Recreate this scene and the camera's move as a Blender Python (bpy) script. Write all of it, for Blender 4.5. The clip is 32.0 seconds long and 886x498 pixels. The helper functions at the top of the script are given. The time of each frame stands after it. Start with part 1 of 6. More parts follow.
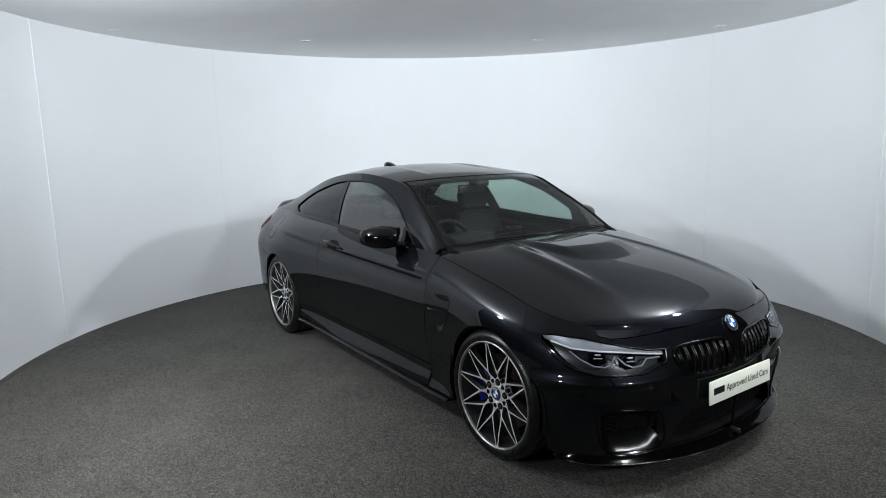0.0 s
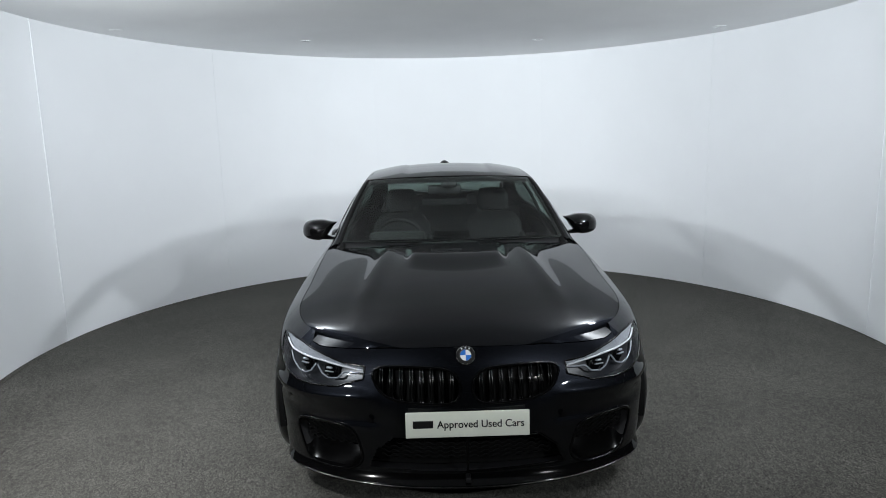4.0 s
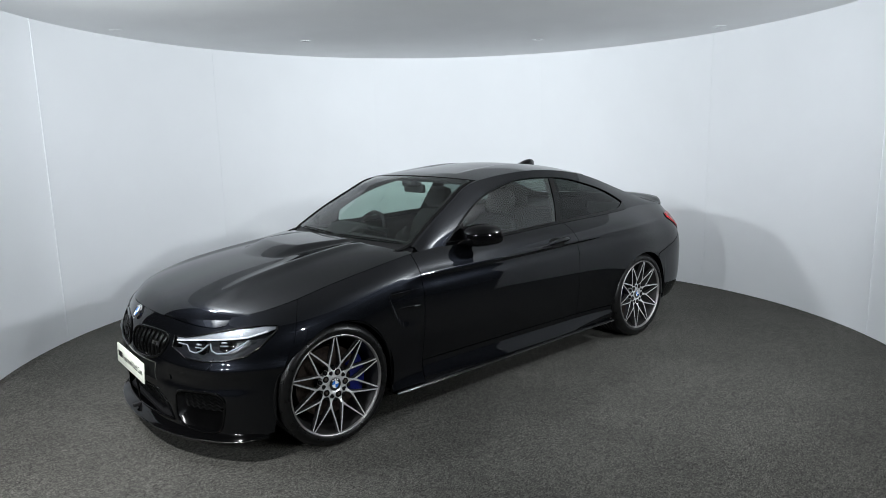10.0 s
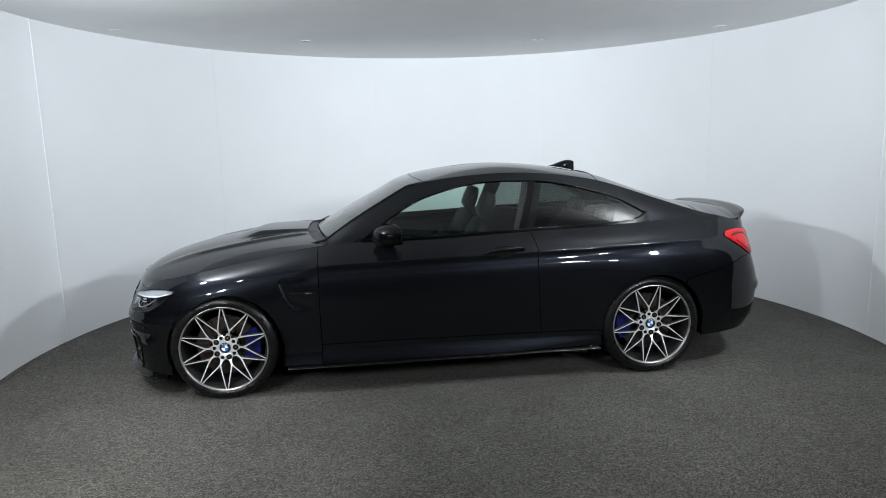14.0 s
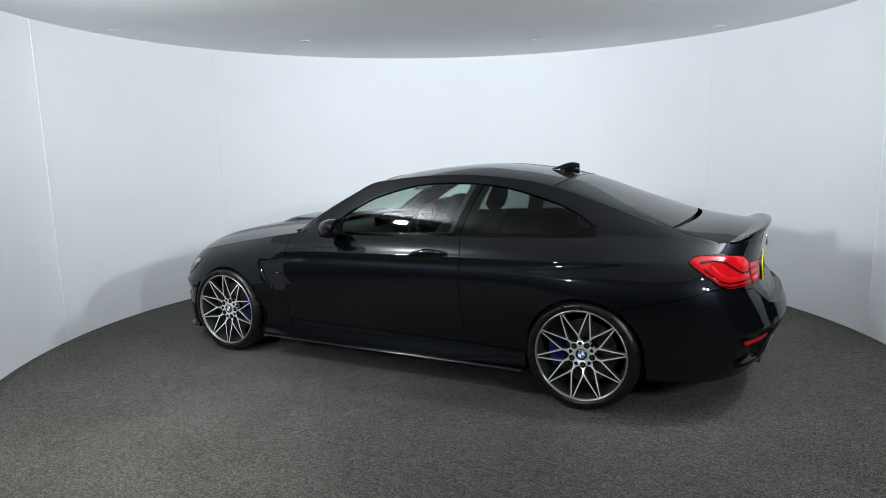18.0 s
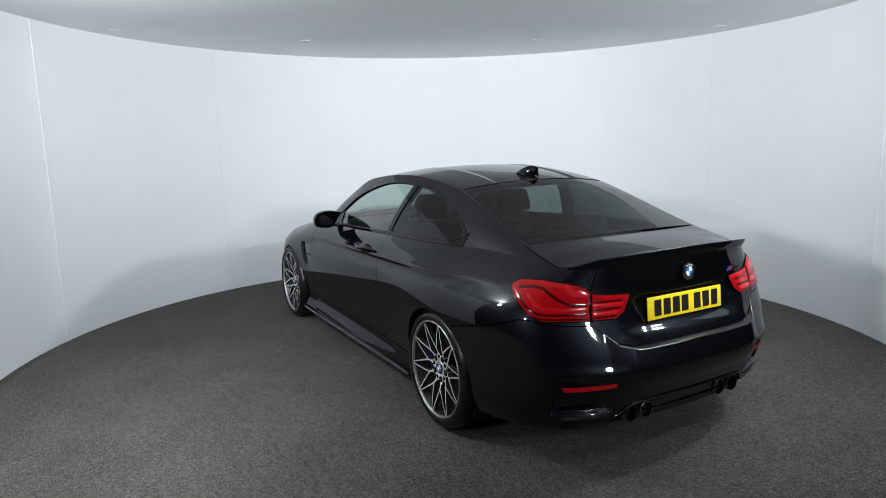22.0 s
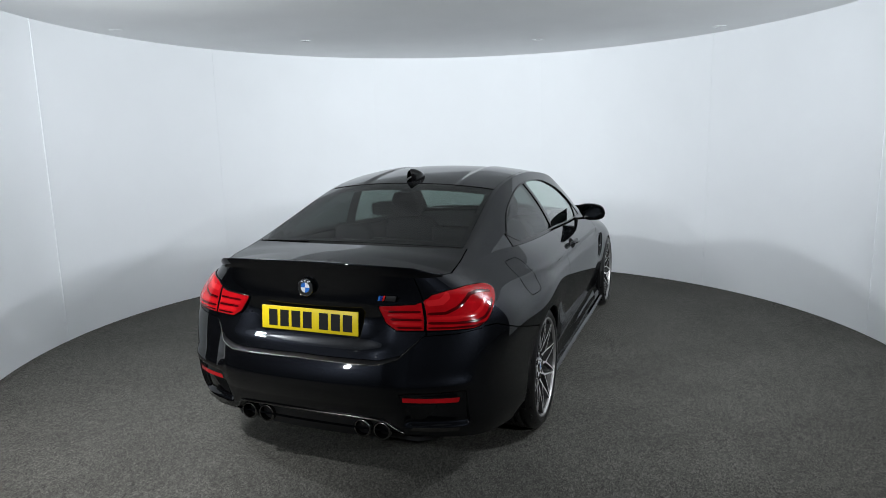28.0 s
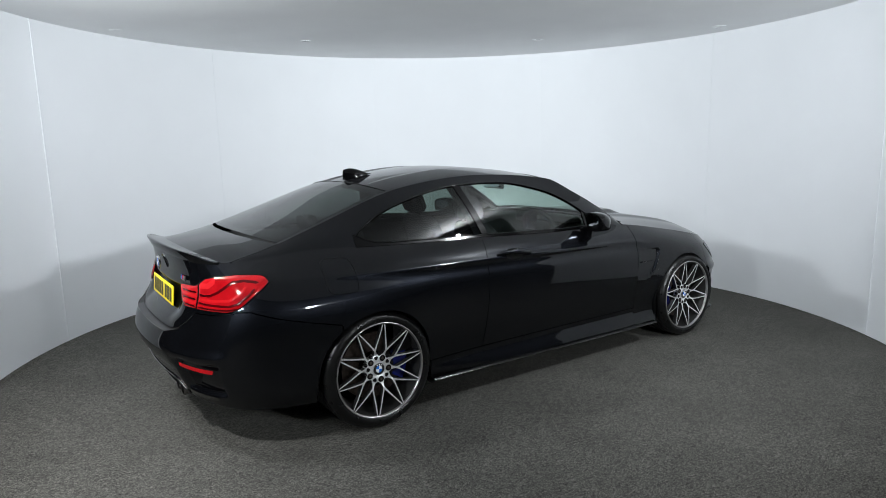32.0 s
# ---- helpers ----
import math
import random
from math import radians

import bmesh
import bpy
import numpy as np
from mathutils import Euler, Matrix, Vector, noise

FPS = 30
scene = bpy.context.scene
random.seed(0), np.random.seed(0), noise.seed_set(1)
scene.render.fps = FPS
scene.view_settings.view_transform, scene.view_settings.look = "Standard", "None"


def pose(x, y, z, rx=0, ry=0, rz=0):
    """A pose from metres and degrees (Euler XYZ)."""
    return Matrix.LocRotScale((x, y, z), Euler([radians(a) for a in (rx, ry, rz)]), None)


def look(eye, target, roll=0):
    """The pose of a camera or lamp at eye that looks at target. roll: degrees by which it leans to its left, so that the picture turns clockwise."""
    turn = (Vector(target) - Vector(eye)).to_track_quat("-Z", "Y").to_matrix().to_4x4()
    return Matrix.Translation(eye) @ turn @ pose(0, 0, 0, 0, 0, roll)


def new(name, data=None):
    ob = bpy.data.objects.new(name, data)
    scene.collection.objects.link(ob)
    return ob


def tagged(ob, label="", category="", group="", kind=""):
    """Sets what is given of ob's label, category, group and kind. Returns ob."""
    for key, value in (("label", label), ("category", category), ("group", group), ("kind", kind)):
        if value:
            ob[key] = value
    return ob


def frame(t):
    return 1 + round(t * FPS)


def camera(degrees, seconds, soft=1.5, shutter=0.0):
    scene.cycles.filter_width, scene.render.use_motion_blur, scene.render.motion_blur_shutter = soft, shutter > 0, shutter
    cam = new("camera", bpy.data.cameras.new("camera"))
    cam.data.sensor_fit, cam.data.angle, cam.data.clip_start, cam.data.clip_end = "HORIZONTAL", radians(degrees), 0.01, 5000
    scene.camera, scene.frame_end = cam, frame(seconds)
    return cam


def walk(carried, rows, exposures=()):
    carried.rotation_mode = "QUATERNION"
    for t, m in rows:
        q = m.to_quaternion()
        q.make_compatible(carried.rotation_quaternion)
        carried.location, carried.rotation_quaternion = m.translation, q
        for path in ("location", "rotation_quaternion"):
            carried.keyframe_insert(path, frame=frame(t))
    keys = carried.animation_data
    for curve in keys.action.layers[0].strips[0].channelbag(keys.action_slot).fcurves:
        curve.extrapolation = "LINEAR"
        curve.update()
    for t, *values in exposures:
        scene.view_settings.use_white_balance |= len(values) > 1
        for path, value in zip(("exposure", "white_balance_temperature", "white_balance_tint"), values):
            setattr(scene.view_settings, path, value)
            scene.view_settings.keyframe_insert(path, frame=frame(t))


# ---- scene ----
# ---------------------------------------------------------------- camera
cam = camera(69.6, 32.0, soft=0.9)
EYE = (0.0, -4.886, 1.592)
CAM_POSE = look(EYE, (-0.0987, 0.0436, 0.7617), -1.313)
walk(cam, [(0, CAM_POSE), (32, CAM_POSE)])

# ---------------------------------------------------------------- light
R_WALL, H_CEIL, CX, CY = 3.28, 2.615, -0.03, 0.02
world = bpy.data.worlds.new("world")
scene.world = world
world.use_nodes = True
world.node_tree.nodes["Background"].inputs[0].default_value = (0.75, 0.85, 1.0, 1)
world.node_tree.nodes["Background"].inputs[1].default_value = 0.0
scene.view_settings.exposure = 0.0

COOL = (0.90, 0.955, 1.0)
# floods under the ceiling's open side, and hooded spots farther out turned on the wall
for eye, target, power in (((-2.5, -1.65, 2.38), (1.6, 1.6, 2.40), 72), ((2.5, -1.65, 2.38), (-1.6, 1.6, 2.40), 72)):
    data = bpy.data.lights.new("flood", "AREA")
    data.shape, data.size, data.energy, data.color = "SQUARE", 0.14, power, COOL
    new("flood", data).matrix_world = look(eye, target)
for eye, target, cone, power in (((-2.4, -5.2, 2.50), (-2.0, 2.6, 1.40), 70, 315), ((2.4, -5.2, 2.50), (2.0, 2.6, 1.40), 70, 315), ((-3.0, -5.4, 2.40), (2.3, 2.6, 1.15), 66, 320), ((3.0, -5.4, 2.40), (-2.3, 2.6, 1.15), 66, 320)):
    data = bpy.data.lights.new("hooded_spot", "SPOT")
    data.energy, data.color, data.spot_size, data.spot_blend, data.shadow_soft_size = power, COOL, radians(cone), 0.7, 0.11
    new("hooded_spot", data).matrix_world = look(eye, target)
# unseen fill spots over the open side, added to brighten the near carpet
for x, power in ((-2.1, 820), (2.1, 190)):
    data = bpy.data.lights.new("floor_fill", "SPOT")
    data.energy, data.color, data.spot_size, data.spot_blend, data.shadow_soft_size = power, (0.97, 0.985, 1.0), radians(74), 1.0, 0.05
    new("floor_fill", data).matrix_world = look((x, -3.7, 3.3), (x * 1.12, -2.75, 0))

# ---------------------------------------------------------------- materials
def material(name, colour, rough=0.5, metal=0.0, spec=0.5, coat=0.0, noise_scale=0.0, vary=0.0, rough_vary=0.0, bump=0.0, bump_scale=200.0, emit=None, emit_power=0.0):
    """A principled surface with colour and gloss that vary at one scale and a fine relief at another."""
    m = bpy.data.materials.new(name)
    m.use_nodes = True
    nt = m.node_tree
    p = nt.nodes["Principled BSDF"]
    p.inputs["Base Color"].default_value = (*colour, 1)
    p.inputs["Roughness"].default_value = rough
    p.inputs["Metallic"].default_value = metal
    p.inputs["Specular IOR Level"].default_value = spec
    p.inputs["Coat Weight"].default_value = coat
    p.inputs["Coat Roughness"].default_value = 0.03
    if emit:
        p.inputs["Emission Color"].default_value = (*emit, 1)
        p.inputs["Emission Strength"].default_value = emit_power
    co = nt.nodes.new("ShaderNodeTexCoord")
    if noise_scale:
        n = nt.nodes.new("ShaderNodeTexNoise")
        n.inputs["Scale"].default_value, n.inputs["Detail"].default_value = noise_scale, 6
        nt.links.new(co.outputs["Object"], n.inputs["Vector"])
        if vary:
            r = nt.nodes.new("ShaderNodeValToRGB")
            lo, hi = [c * (1 - vary) for c in colour], [min(1, c * (1 + vary)) for c in colour]
            r.color_ramp.elements[0].position, r.color_ramp.elements[1].position = 0.3, 0.7
            r.color_ramp.elements[0].color, r.color_ramp.elements[1].color = (*lo, 1), (*hi, 1)
            nt.links.new(n.outputs[0], r.inputs[0])
            nt.links.new(r.outputs[0], p.inputs["Base Color"])
        if rough_vary:
            q = nt.nodes.new("ShaderNodeMapRange")
            q.inputs["To Min"].default_value, q.inputs["To Max"].default_value = max(0.01, rough - rough_vary), rough + rough_vary
            nt.links.new(n.outputs[0], q.inputs["Value"])
            nt.links.new(q.outputs[0], p.inputs["Roughness"])
    if bump:
        n2 = nt.nodes.new("ShaderNodeTexNoise")
        n2.inputs["Scale"].default_value, n2.inputs["Detail"].default_value = bump_scale, 3
        nt.links.new(co.outputs["Object"], n2.inputs["Vector"])
        b = nt.nodes.new("ShaderNodeBump")
        b.inputs["Strength"].default_value, b.inputs["Distance"].default_value = bump, 0.01
        nt.links.new(n2.outputs[0], b.inputs["Height"])
        nt.links.new(b.outputs[0], p.inputs["Normal"])
    return m


def glass(name, tint, gloss=1.0, f0=0.04, bend=4.5):
    """A thin tinted pane: it lets light straight through and mirrors by its Fresnel gloss."""
    m = bpy.data.materials.new(name)
    m.use_nodes = True
    nt = m.node_tree
    nt.nodes.remove(nt.nodes["Principled BSDF"])
    t, g = nt.nodes.new("ShaderNodeBsdfTransparent"), nt.nodes.new("ShaderNodeBsdfGlossy")
    t.inputs[0].default_value = (*tint, 1)
    g.inputs[0].default_value, g.inputs["Roughness"].default_value = (gloss, gloss, gloss, 1), 0.015
    lw, mix = nt.nodes.new("ShaderNodeLayerWeight"), nt.nodes.new("ShaderNodeMixShader")
    pw, mr = nt.nodes.new("ShaderNodeMath"), nt.nodes.new("ShaderNodeMapRange")
    pw.operation, pw.inputs[1].default_value = "POWER", bend
    mr.inputs["To Min"].default_value, mr.inputs["To Max"].default_value = f0, 0.95
    nt.links.new(lw.outputs["Facing"], pw.inputs[0])
    nt.links.new(pw.outputs[0], mr.inputs["Value"])
    nt.links.new(mr.outputs[0], mix.inputs[0])
    nt.links.new(t.outputs[0], mix.inputs[1])
    nt.links.new(g.outputs[0], mix.inputs[2])
    nt.links.new(mix.outputs[0], nt.nodes["Material Output"].inputs[0])
    return m


def carpet_material(name, dark, light):
    """Short looped pile: single loops of many greys, tufts pressed into short streaks, and worn broad patches."""
    m = bpy.data.materials.new(name)
    m.use_nodes = True
    nt = m.node_tree
    p = nt.nodes["Principled BSDF"]
    p.inputs["Roughness"].default_value, p.inputs["Specular IOR Level"].default_value = 0.95, 0.1
    co, lay = nt.nodes.new("ShaderNodeTexCoord"), nt.nodes.new("ShaderNodeMapping")
    lay.inputs["Scale"].default_value, lay.inputs["Rotation"].default_value = (0.7, 1.2, 1), (0, 0, 0.5)
    nt.links.new(co.outputs["Object"], lay.inputs["Vector"])
    loops, tufts = nt.nodes.new("ShaderNodeTexVoronoi"), nt.nodes.new("ShaderNodeTexVoronoi")
    loops.inputs["Scale"].default_value, tufts.inputs["Scale"].default_value = 300, 150
    broad, stain = nt.nodes.new("ShaderNodeTexNoise"), nt.nodes.new("ShaderNodeTexNoise")
    broad.inputs["Scale"].default_value, broad.inputs["Detail"].default_value = 1.7, 5
    stain.inputs["Scale"].default_value, stain.inputs["Detail"].default_value, stain.inputs["Roughness"].default_value = 22, 5, 0.7
    for n, src in ((loops, lay), (tufts, lay), (broad, co), (stain, lay)):
        nt.links.new(src.outputs["Object" if src is co else 0], n.inputs["Vector"])
    r = nt.nodes.new("ShaderNodeValToRGB")
    r.color_ramp.elements[0].position, r.color_ramp.elements[1].position = 0.10, 0.92
    r.color_ramp.elements[0].color, r.color_ramp.elements[1].color = (*dark, 1), (*light, 1)
    nt.links.new(loops.outputs["Color"], r.inputs[0])
    last = r.outputs[0]
    for n, out, lo, hi, a, b in ((tufts, "Color", 0.2, 0.8, 0.66, 1.34), (broad, 0, 0.3, 0.7, 0.86, 1.12), (stain, 0, 0.3, 0.7, 0.86, 1.14)):
        q, mul = nt.nodes.new("ShaderNodeMapRange"), nt.nodes.new("ShaderNodeMix")
        q.inputs["From Min"].default_value, q.inputs["From Max"].default_value = lo, hi
        q.inputs["To Min"].default_value, q.inputs["To Max"].default_value = a, b
        mul.data_type, mul.blend_type = "RGBA", "MULTIPLY"
        mul.inputs[0].default_value = 1.0
        nt.links.new(n.outputs[out], q.inputs["Value"])
        nt.links.new(last, mul.inputs[6])
        nt.links.new(q.outputs[0], mul.inputs[7])
        last = mul.outputs[2]
    nt.links.new(last, p.inputs["Base Color"])
    return m


def polarised_coat(nt, p, rough):
    """Drives a clear coat whose gloss dips at middle angles, as a polarised lens sees it."""
    lw, ramp = nt.nodes.new("ShaderNodeLayerWeight"), nt.nodes.new("ShaderNodeValToRGB")
    lw.inputs["Blend"].default_value = 0.5
    ramp.color_ramp.interpolation = "B_SPLINE"
    for at, k in ((0.0, 0.72), (0.28, 0.62), (0.50, 0.17), (0.66, 0.05), (0.84, 0.05), (0.93, 0.45), (1.0, 1.0)):
        e = ramp.color_ramp.elements[0] if at == 0.0 else ramp.color_ramp.elements[1] if at == 1.0 else ramp.color_ramp.elements.new(at)
        e.position, e.color = at, (k, k, k, 1)
    nt.links.new(lw.outputs["Facing"], ramp.inputs[0])
    nt.links.new(ramp.outputs[0], p.inputs["Coat Weight"])
    p.inputs["Specular IOR Level"].default_value = 0.0
    p.inputs["Coat Roughness"].default_value, p.inputs["Coat IOR"].default_value = rough, 1.5


def paint_material(name, colour, rough):
    """Near-black metallic lacquer: dark flakes that give a soft sheen, under a clear coat."""
    m = bpy.data.materials.new(name)
    m.use_nodes = True
    nt = m.node_tree
    p = nt.nodes["Principled BSDF"]
    p.inputs["Base Color"].default_value, p.inputs["Roughness"].default_value = (0.0015, 0.0016, 0.0019, 1), 0.5
    polarised_coat(nt, p, 0.04)
    flakes, add = nt.nodes.new("ShaderNodeBsdfGlossy"), nt.nodes.new("ShaderNodeAddShader")
    lw, sheen = nt.nodes.new("ShaderNodeLayerWeight"), nt.nodes.new("ShaderNodeValToRGB")
    lw.inputs["Blend"].default_value = 0.5
    for at, k in ((0.0, 1.0), (0.45, 0.8), (0.70, 0.28), (1.0, 0.2)):
        e = sheen.color_ramp.elements[0] if at == 0.0 else sheen.color_ramp.elements[1] if at == 1.0 else sheen.color_ramp.elements.new(at)
        e.position, e.color = at, (*[c * k for c in colour], 1)
    nt.links.new(lw.outputs["Facing"], sheen.inputs[0])
    nt.links.new(sheen.outputs[0], flakes.inputs["Color"])
    co, n, q = nt.nodes.new("ShaderNodeTexCoord"), nt.nodes.new("ShaderNodeTexNoise"), nt.nodes.new("ShaderNodeMapRange")
    n.inputs["Scale"].default_value, n.inputs["Detail"].default_value = 3.0, 6
    q.inputs["To Min"].default_value, q.inputs["To Max"].default_value = rough - 0.04, rough + 0.04
    nt.links.new(co.outputs["Object"], n.inputs["Vector"])
    nt.links.new(n.outputs[0], q.inputs["Value"])
    nt.links.new(q.outputs[0], flakes.inputs["Roughness"])
    nt.links.new(p.outputs[0], add.inputs[0])
    nt.links.new(flakes.outputs[0], add.inputs[1])
    nt.links.new(add.outputs[0], nt.nodes["Material Output"].inputs[0])
    return m


def carbon_material(name):
    """Woven carbon under lacquer: a fine twill of two near-blacks."""
    m = bpy.data.materials.new(name)
    m.use_nodes = True
    nt = m.node_tree
    p = nt.nodes["Principled BSDF"]
    p.inputs["Roughness"].default_value = 0.3
    polarised_coat(nt, p, 0.08)
    co, ck = nt.nodes.new("ShaderNodeTexCoord"), nt.nodes.new("ShaderNodeTexChecker")
    ck.inputs["Scale"].default_value = 260
    ck.inputs["Color1"].default_value, ck.inputs["Color2"].default_value = (0.005, 0.005, 0.006, 1), (0.018, 0.018, 0.0195, 1)
    nt.links.new(co.outputs["Object"], ck.inputs["Vector"])
    nt.links.new(ck.outputs[0], p.inputs["Base Color"])
    return m


M_PAINT = paint_material("black_metallic_paint", (0.0060, 0.0068, 0.0090), 0.41)
M_GLOSS = material("gloss_black_trim", (0.0018, 0.0018, 0.002), rough=0.10, spec=0.26, noise_scale=8.0, rough_vary=0.03)
M_BAR = material("dark_grille_gloss", (0.0015, 0.0015, 0.0016), rough=0.22, spec=0.25, noise_scale=20.0, rough_vary=0.05)
M_SATIN = material("satin_black_plastic", (0.010, 0.010, 0.011), rough=0.45, spec=0.35, noise_scale=30.0, vary=0.15, bump=0.05, bump_scale=900)
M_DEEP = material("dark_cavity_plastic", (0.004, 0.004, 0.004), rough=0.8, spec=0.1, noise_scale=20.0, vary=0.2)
M_CARBON = carbon_material("lacquered_carbon_weave")
M_RUBBER = material("tyre_rubber", (0.0045, 0.0045, 0.0045), rough=0.30, spec=0.30, noise_scale=25.0, vary=0.25, rough_vary=0.1, bump=0.08, bump_scale=500)
M_RIM = material("satin_rim_lip", (0.42, 0.41, 0.405), rough=0.35, metal=0.9, noise_scale=40.0, vary=0.06, rough_vary=0.06)
M_ALLOY = material("machined_alloy_face", (0.90, 0.90, 0.905), rough=0.32, metal=0.72, noise_scale=40.0, vary=0.06, rough_vary=0.06)
M_ALLOY_DARK = material("dark_grey_wheel_lacquer", (0.055, 0.054, 0.053), rough=0.35, metal=0.7, noise_scale=30.0, vary=0.1, rough_vary=0.08)
M_DISC = material("brake_disc_steel", (0.075, 0.058, 0.050), rough=0.4, metal=0.85, noise_scale=60.0, vary=0.3)
M_CALIPER = material("blue_caliper_enamel", (0.007, 0.011, 0.11), rough=0.25, spec=0.5, noise_scale=15.0, vary=0.1)
M_CHROME = material("bright_chrome", (0.75, 0.75, 0.76), rough=0.08, metal=1.0, noise_scale=20.0, rough_vary=0.03)
M_EXHAUST = material("dark_chrome_pipe", (0.16, 0.155, 0.15), rough=0.22, metal=1.0, noise_scale=40.0, vary=0.2)
M_WHITE_PLATE = material("off_white_plate_film", (0.74, 0.76, 0.66), rough=0.45, spec=0.4, noise_scale=12.0, vary=0.03)
M_YELLOW_PLATE = material("yellow_plate_film", (0.80, 0.60, 0.012), rough=0.4, spec=0.4, noise_scale=12.0, vary=0.04)
M_INK = material("black_print", (0.008, 0.008, 0.008), rough=0.5, spec=0.3, noise_scale=40.0, vary=0.1)
M_BLUE = material("blue_enamel", (0.03, 0.16, 0.55), rough=0.2, noise_scale=30.0, vary=0.05)
M_BLUE_DARK = material("dark_blue_enamel", (0.02, 0.03, 0.20), rough=0.2, noise_scale=30.0, vary=0.05)
M_RED_ENAMEL = material("red_enamel", (0.55, 0.02, 0.02), rough=0.2, noise_scale=30.0, vary=0.05)
M_WHITE_ENAMEL = material("white_enamel", (0.75, 0.76, 0.78), rough=0.2, noise_scale=30.0, vary=0.04)
M_RED_LENS = material("red_lamp_lens", (0.33, 0.004, 0.007), rough=0.08, spec=0.35, coat=0.1, noise_scale=14.0, vary=0.15)
M_RED_DARK = material("dark_red_lamp_inner", (0.060, 0.001, 0.002), rough=0.12, spec=0.5, noise_scale=14.0, vary=0.15)
M_RED_LIGHT = material("pale_red_lamp_facet", (0.52, 0.014, 0.018), rough=0.1, spec=0.5, coat=0.4, noise_scale=14.0, vary=0.1)
M_RED_BAR = material("red_light_guide", (0.44, 0.007, 0.010), rough=0.15, spec=0.5, coat=0.4, noise_scale=14.0, vary=0.1)
M_LAMP_HOUSING = material("headlamp_housing_grey", (0.017, 0.018, 0.021), rough=0.3, spec=0.5, noise_scale=20.0, vary=0.2)
M_LAMP_SILVER = material("headlamp_silver", (0.42, 0.44, 0.47), rough=0.4, metal=0.3, noise_scale=20.0, vary=0.08)
M_LIGHT_GUIDE = material("milky_light_guide", (0.22, 0.235, 0.255), rough=0.2, spec=0.5, noise_scale=20.0, vary=0.06)
M_LEATHER = material("black_leather", (0.0055, 0.0055, 0.006), rough=0.6, spec=0.2, noise_scale=12.0, vary=0.2, bump=0.03, bump_scale=350)
M_DASH = material("black_soft_dashboard", (0.020, 0.020, 0.020), rough=0.6, spec=0.3, noise_scale=12.0, vary=0.15, bump=0.025, bump_scale=600)
M_HEADLINER = material("charcoal_headliner_cloth", (0.016, 0.016, 0.017), rough=0.95, spec=0.1, noise_scale=60.0, vary=0.2)
G_CLEAR = glass("green_tinted_glass", (0.63, 0.745, 0.695), 0.95, 0.05, 6.0)
G_SIDE = glass("green_tinted_side_glass", (0.63, 0.745, 0.695), 0.95, 0.06, 3.4)
G_PRIVACY = glass("dark_privacy_glass", (0.20, 0.235, 0.225), 0.8, 0.035, 4.6)
G_LENS = glass("clear_lamp_lens", (0.90, 0.92, 0.95), 0.5, 0.035)
M_WALL = material("white_wall_laminate", (0.80, 0.82, 0.84), rough=0.5, spec=0.3, noise_scale=2.2, vary=0.012, rough_vary=0.08)
M_JOINT = material("white_joint_strip", (0.81, 0.83, 0.85), rough=0.4, spec=0.4, noise_scale=10.0, vary=0.02)
M_CEIL = material("white_ceiling_paint", (0.87, 0.88, 0.885), rough=0.7, spec=0.2, noise_scale=1.3, vary=0.03, bump=0.03, bump_scale=40)
M_CARPET = carpet_material("charcoal_loop_carpet", (0.012, 0.0118, 0.0106), (0.126, 0.1237, 0.1115))
M_UNSEEN = material("unseen_shell_dark", (0.05, 0.05, 0.051), rough=0.9, spec=0.1, noise_scale=1.5, vary=0.1)
M_LAMP_RIM = material("white_lamp_rim", (0.85, 0.86, 0.87), rough=0.4, noise_scale=30.0, vary=0.03)
M_MIRROR = material("mirror_silvering", (0.42, 0.45, 0.49), rough=0.01, metal=1.0, noise_scale=5.0, rough_vary=0.005)


# ---------------------------------------------------------------- mesh helpers
def mesh_of(name, verts, faces, mat, smooth=True):
    me = bpy.data.meshes.new(name)
    me.from_pydata([tuple(map(float, v)) for v in verts], [], faces)
    me.materials.append(mat)
    if smooth:
        me.polygons.foreach_set("use_smooth", [True] * len(me.polygons))
    me.update()
    return me


def part(name, bm, material, parent, label=""):
    """Links a bmesh or mesh as one object under a thing or a part."""
    if isinstance(bm, bmesh.types.BMesh):
        me = bpy.data.meshes.new(name)
        bm.to_mesh(me)
        bm.free()
        me.materials.append(material)
    else:
        me = bm
    ob = new(name, me)
    ob.parent = parent
    if label:
        ob["label"] = label
    return ob


def grid_faces(nu, nv, flip=False, wrap=False):
    out = []
    for i in range(nu if wrap else nu - 1):
        for j in range(nv - 1):
            a, b = i * nv + j, ((i + 1) % nu) * nv + j
            q = (a, b, b + 1, a + 1)
            out.append(q[::-1] if flip else q)
    return out


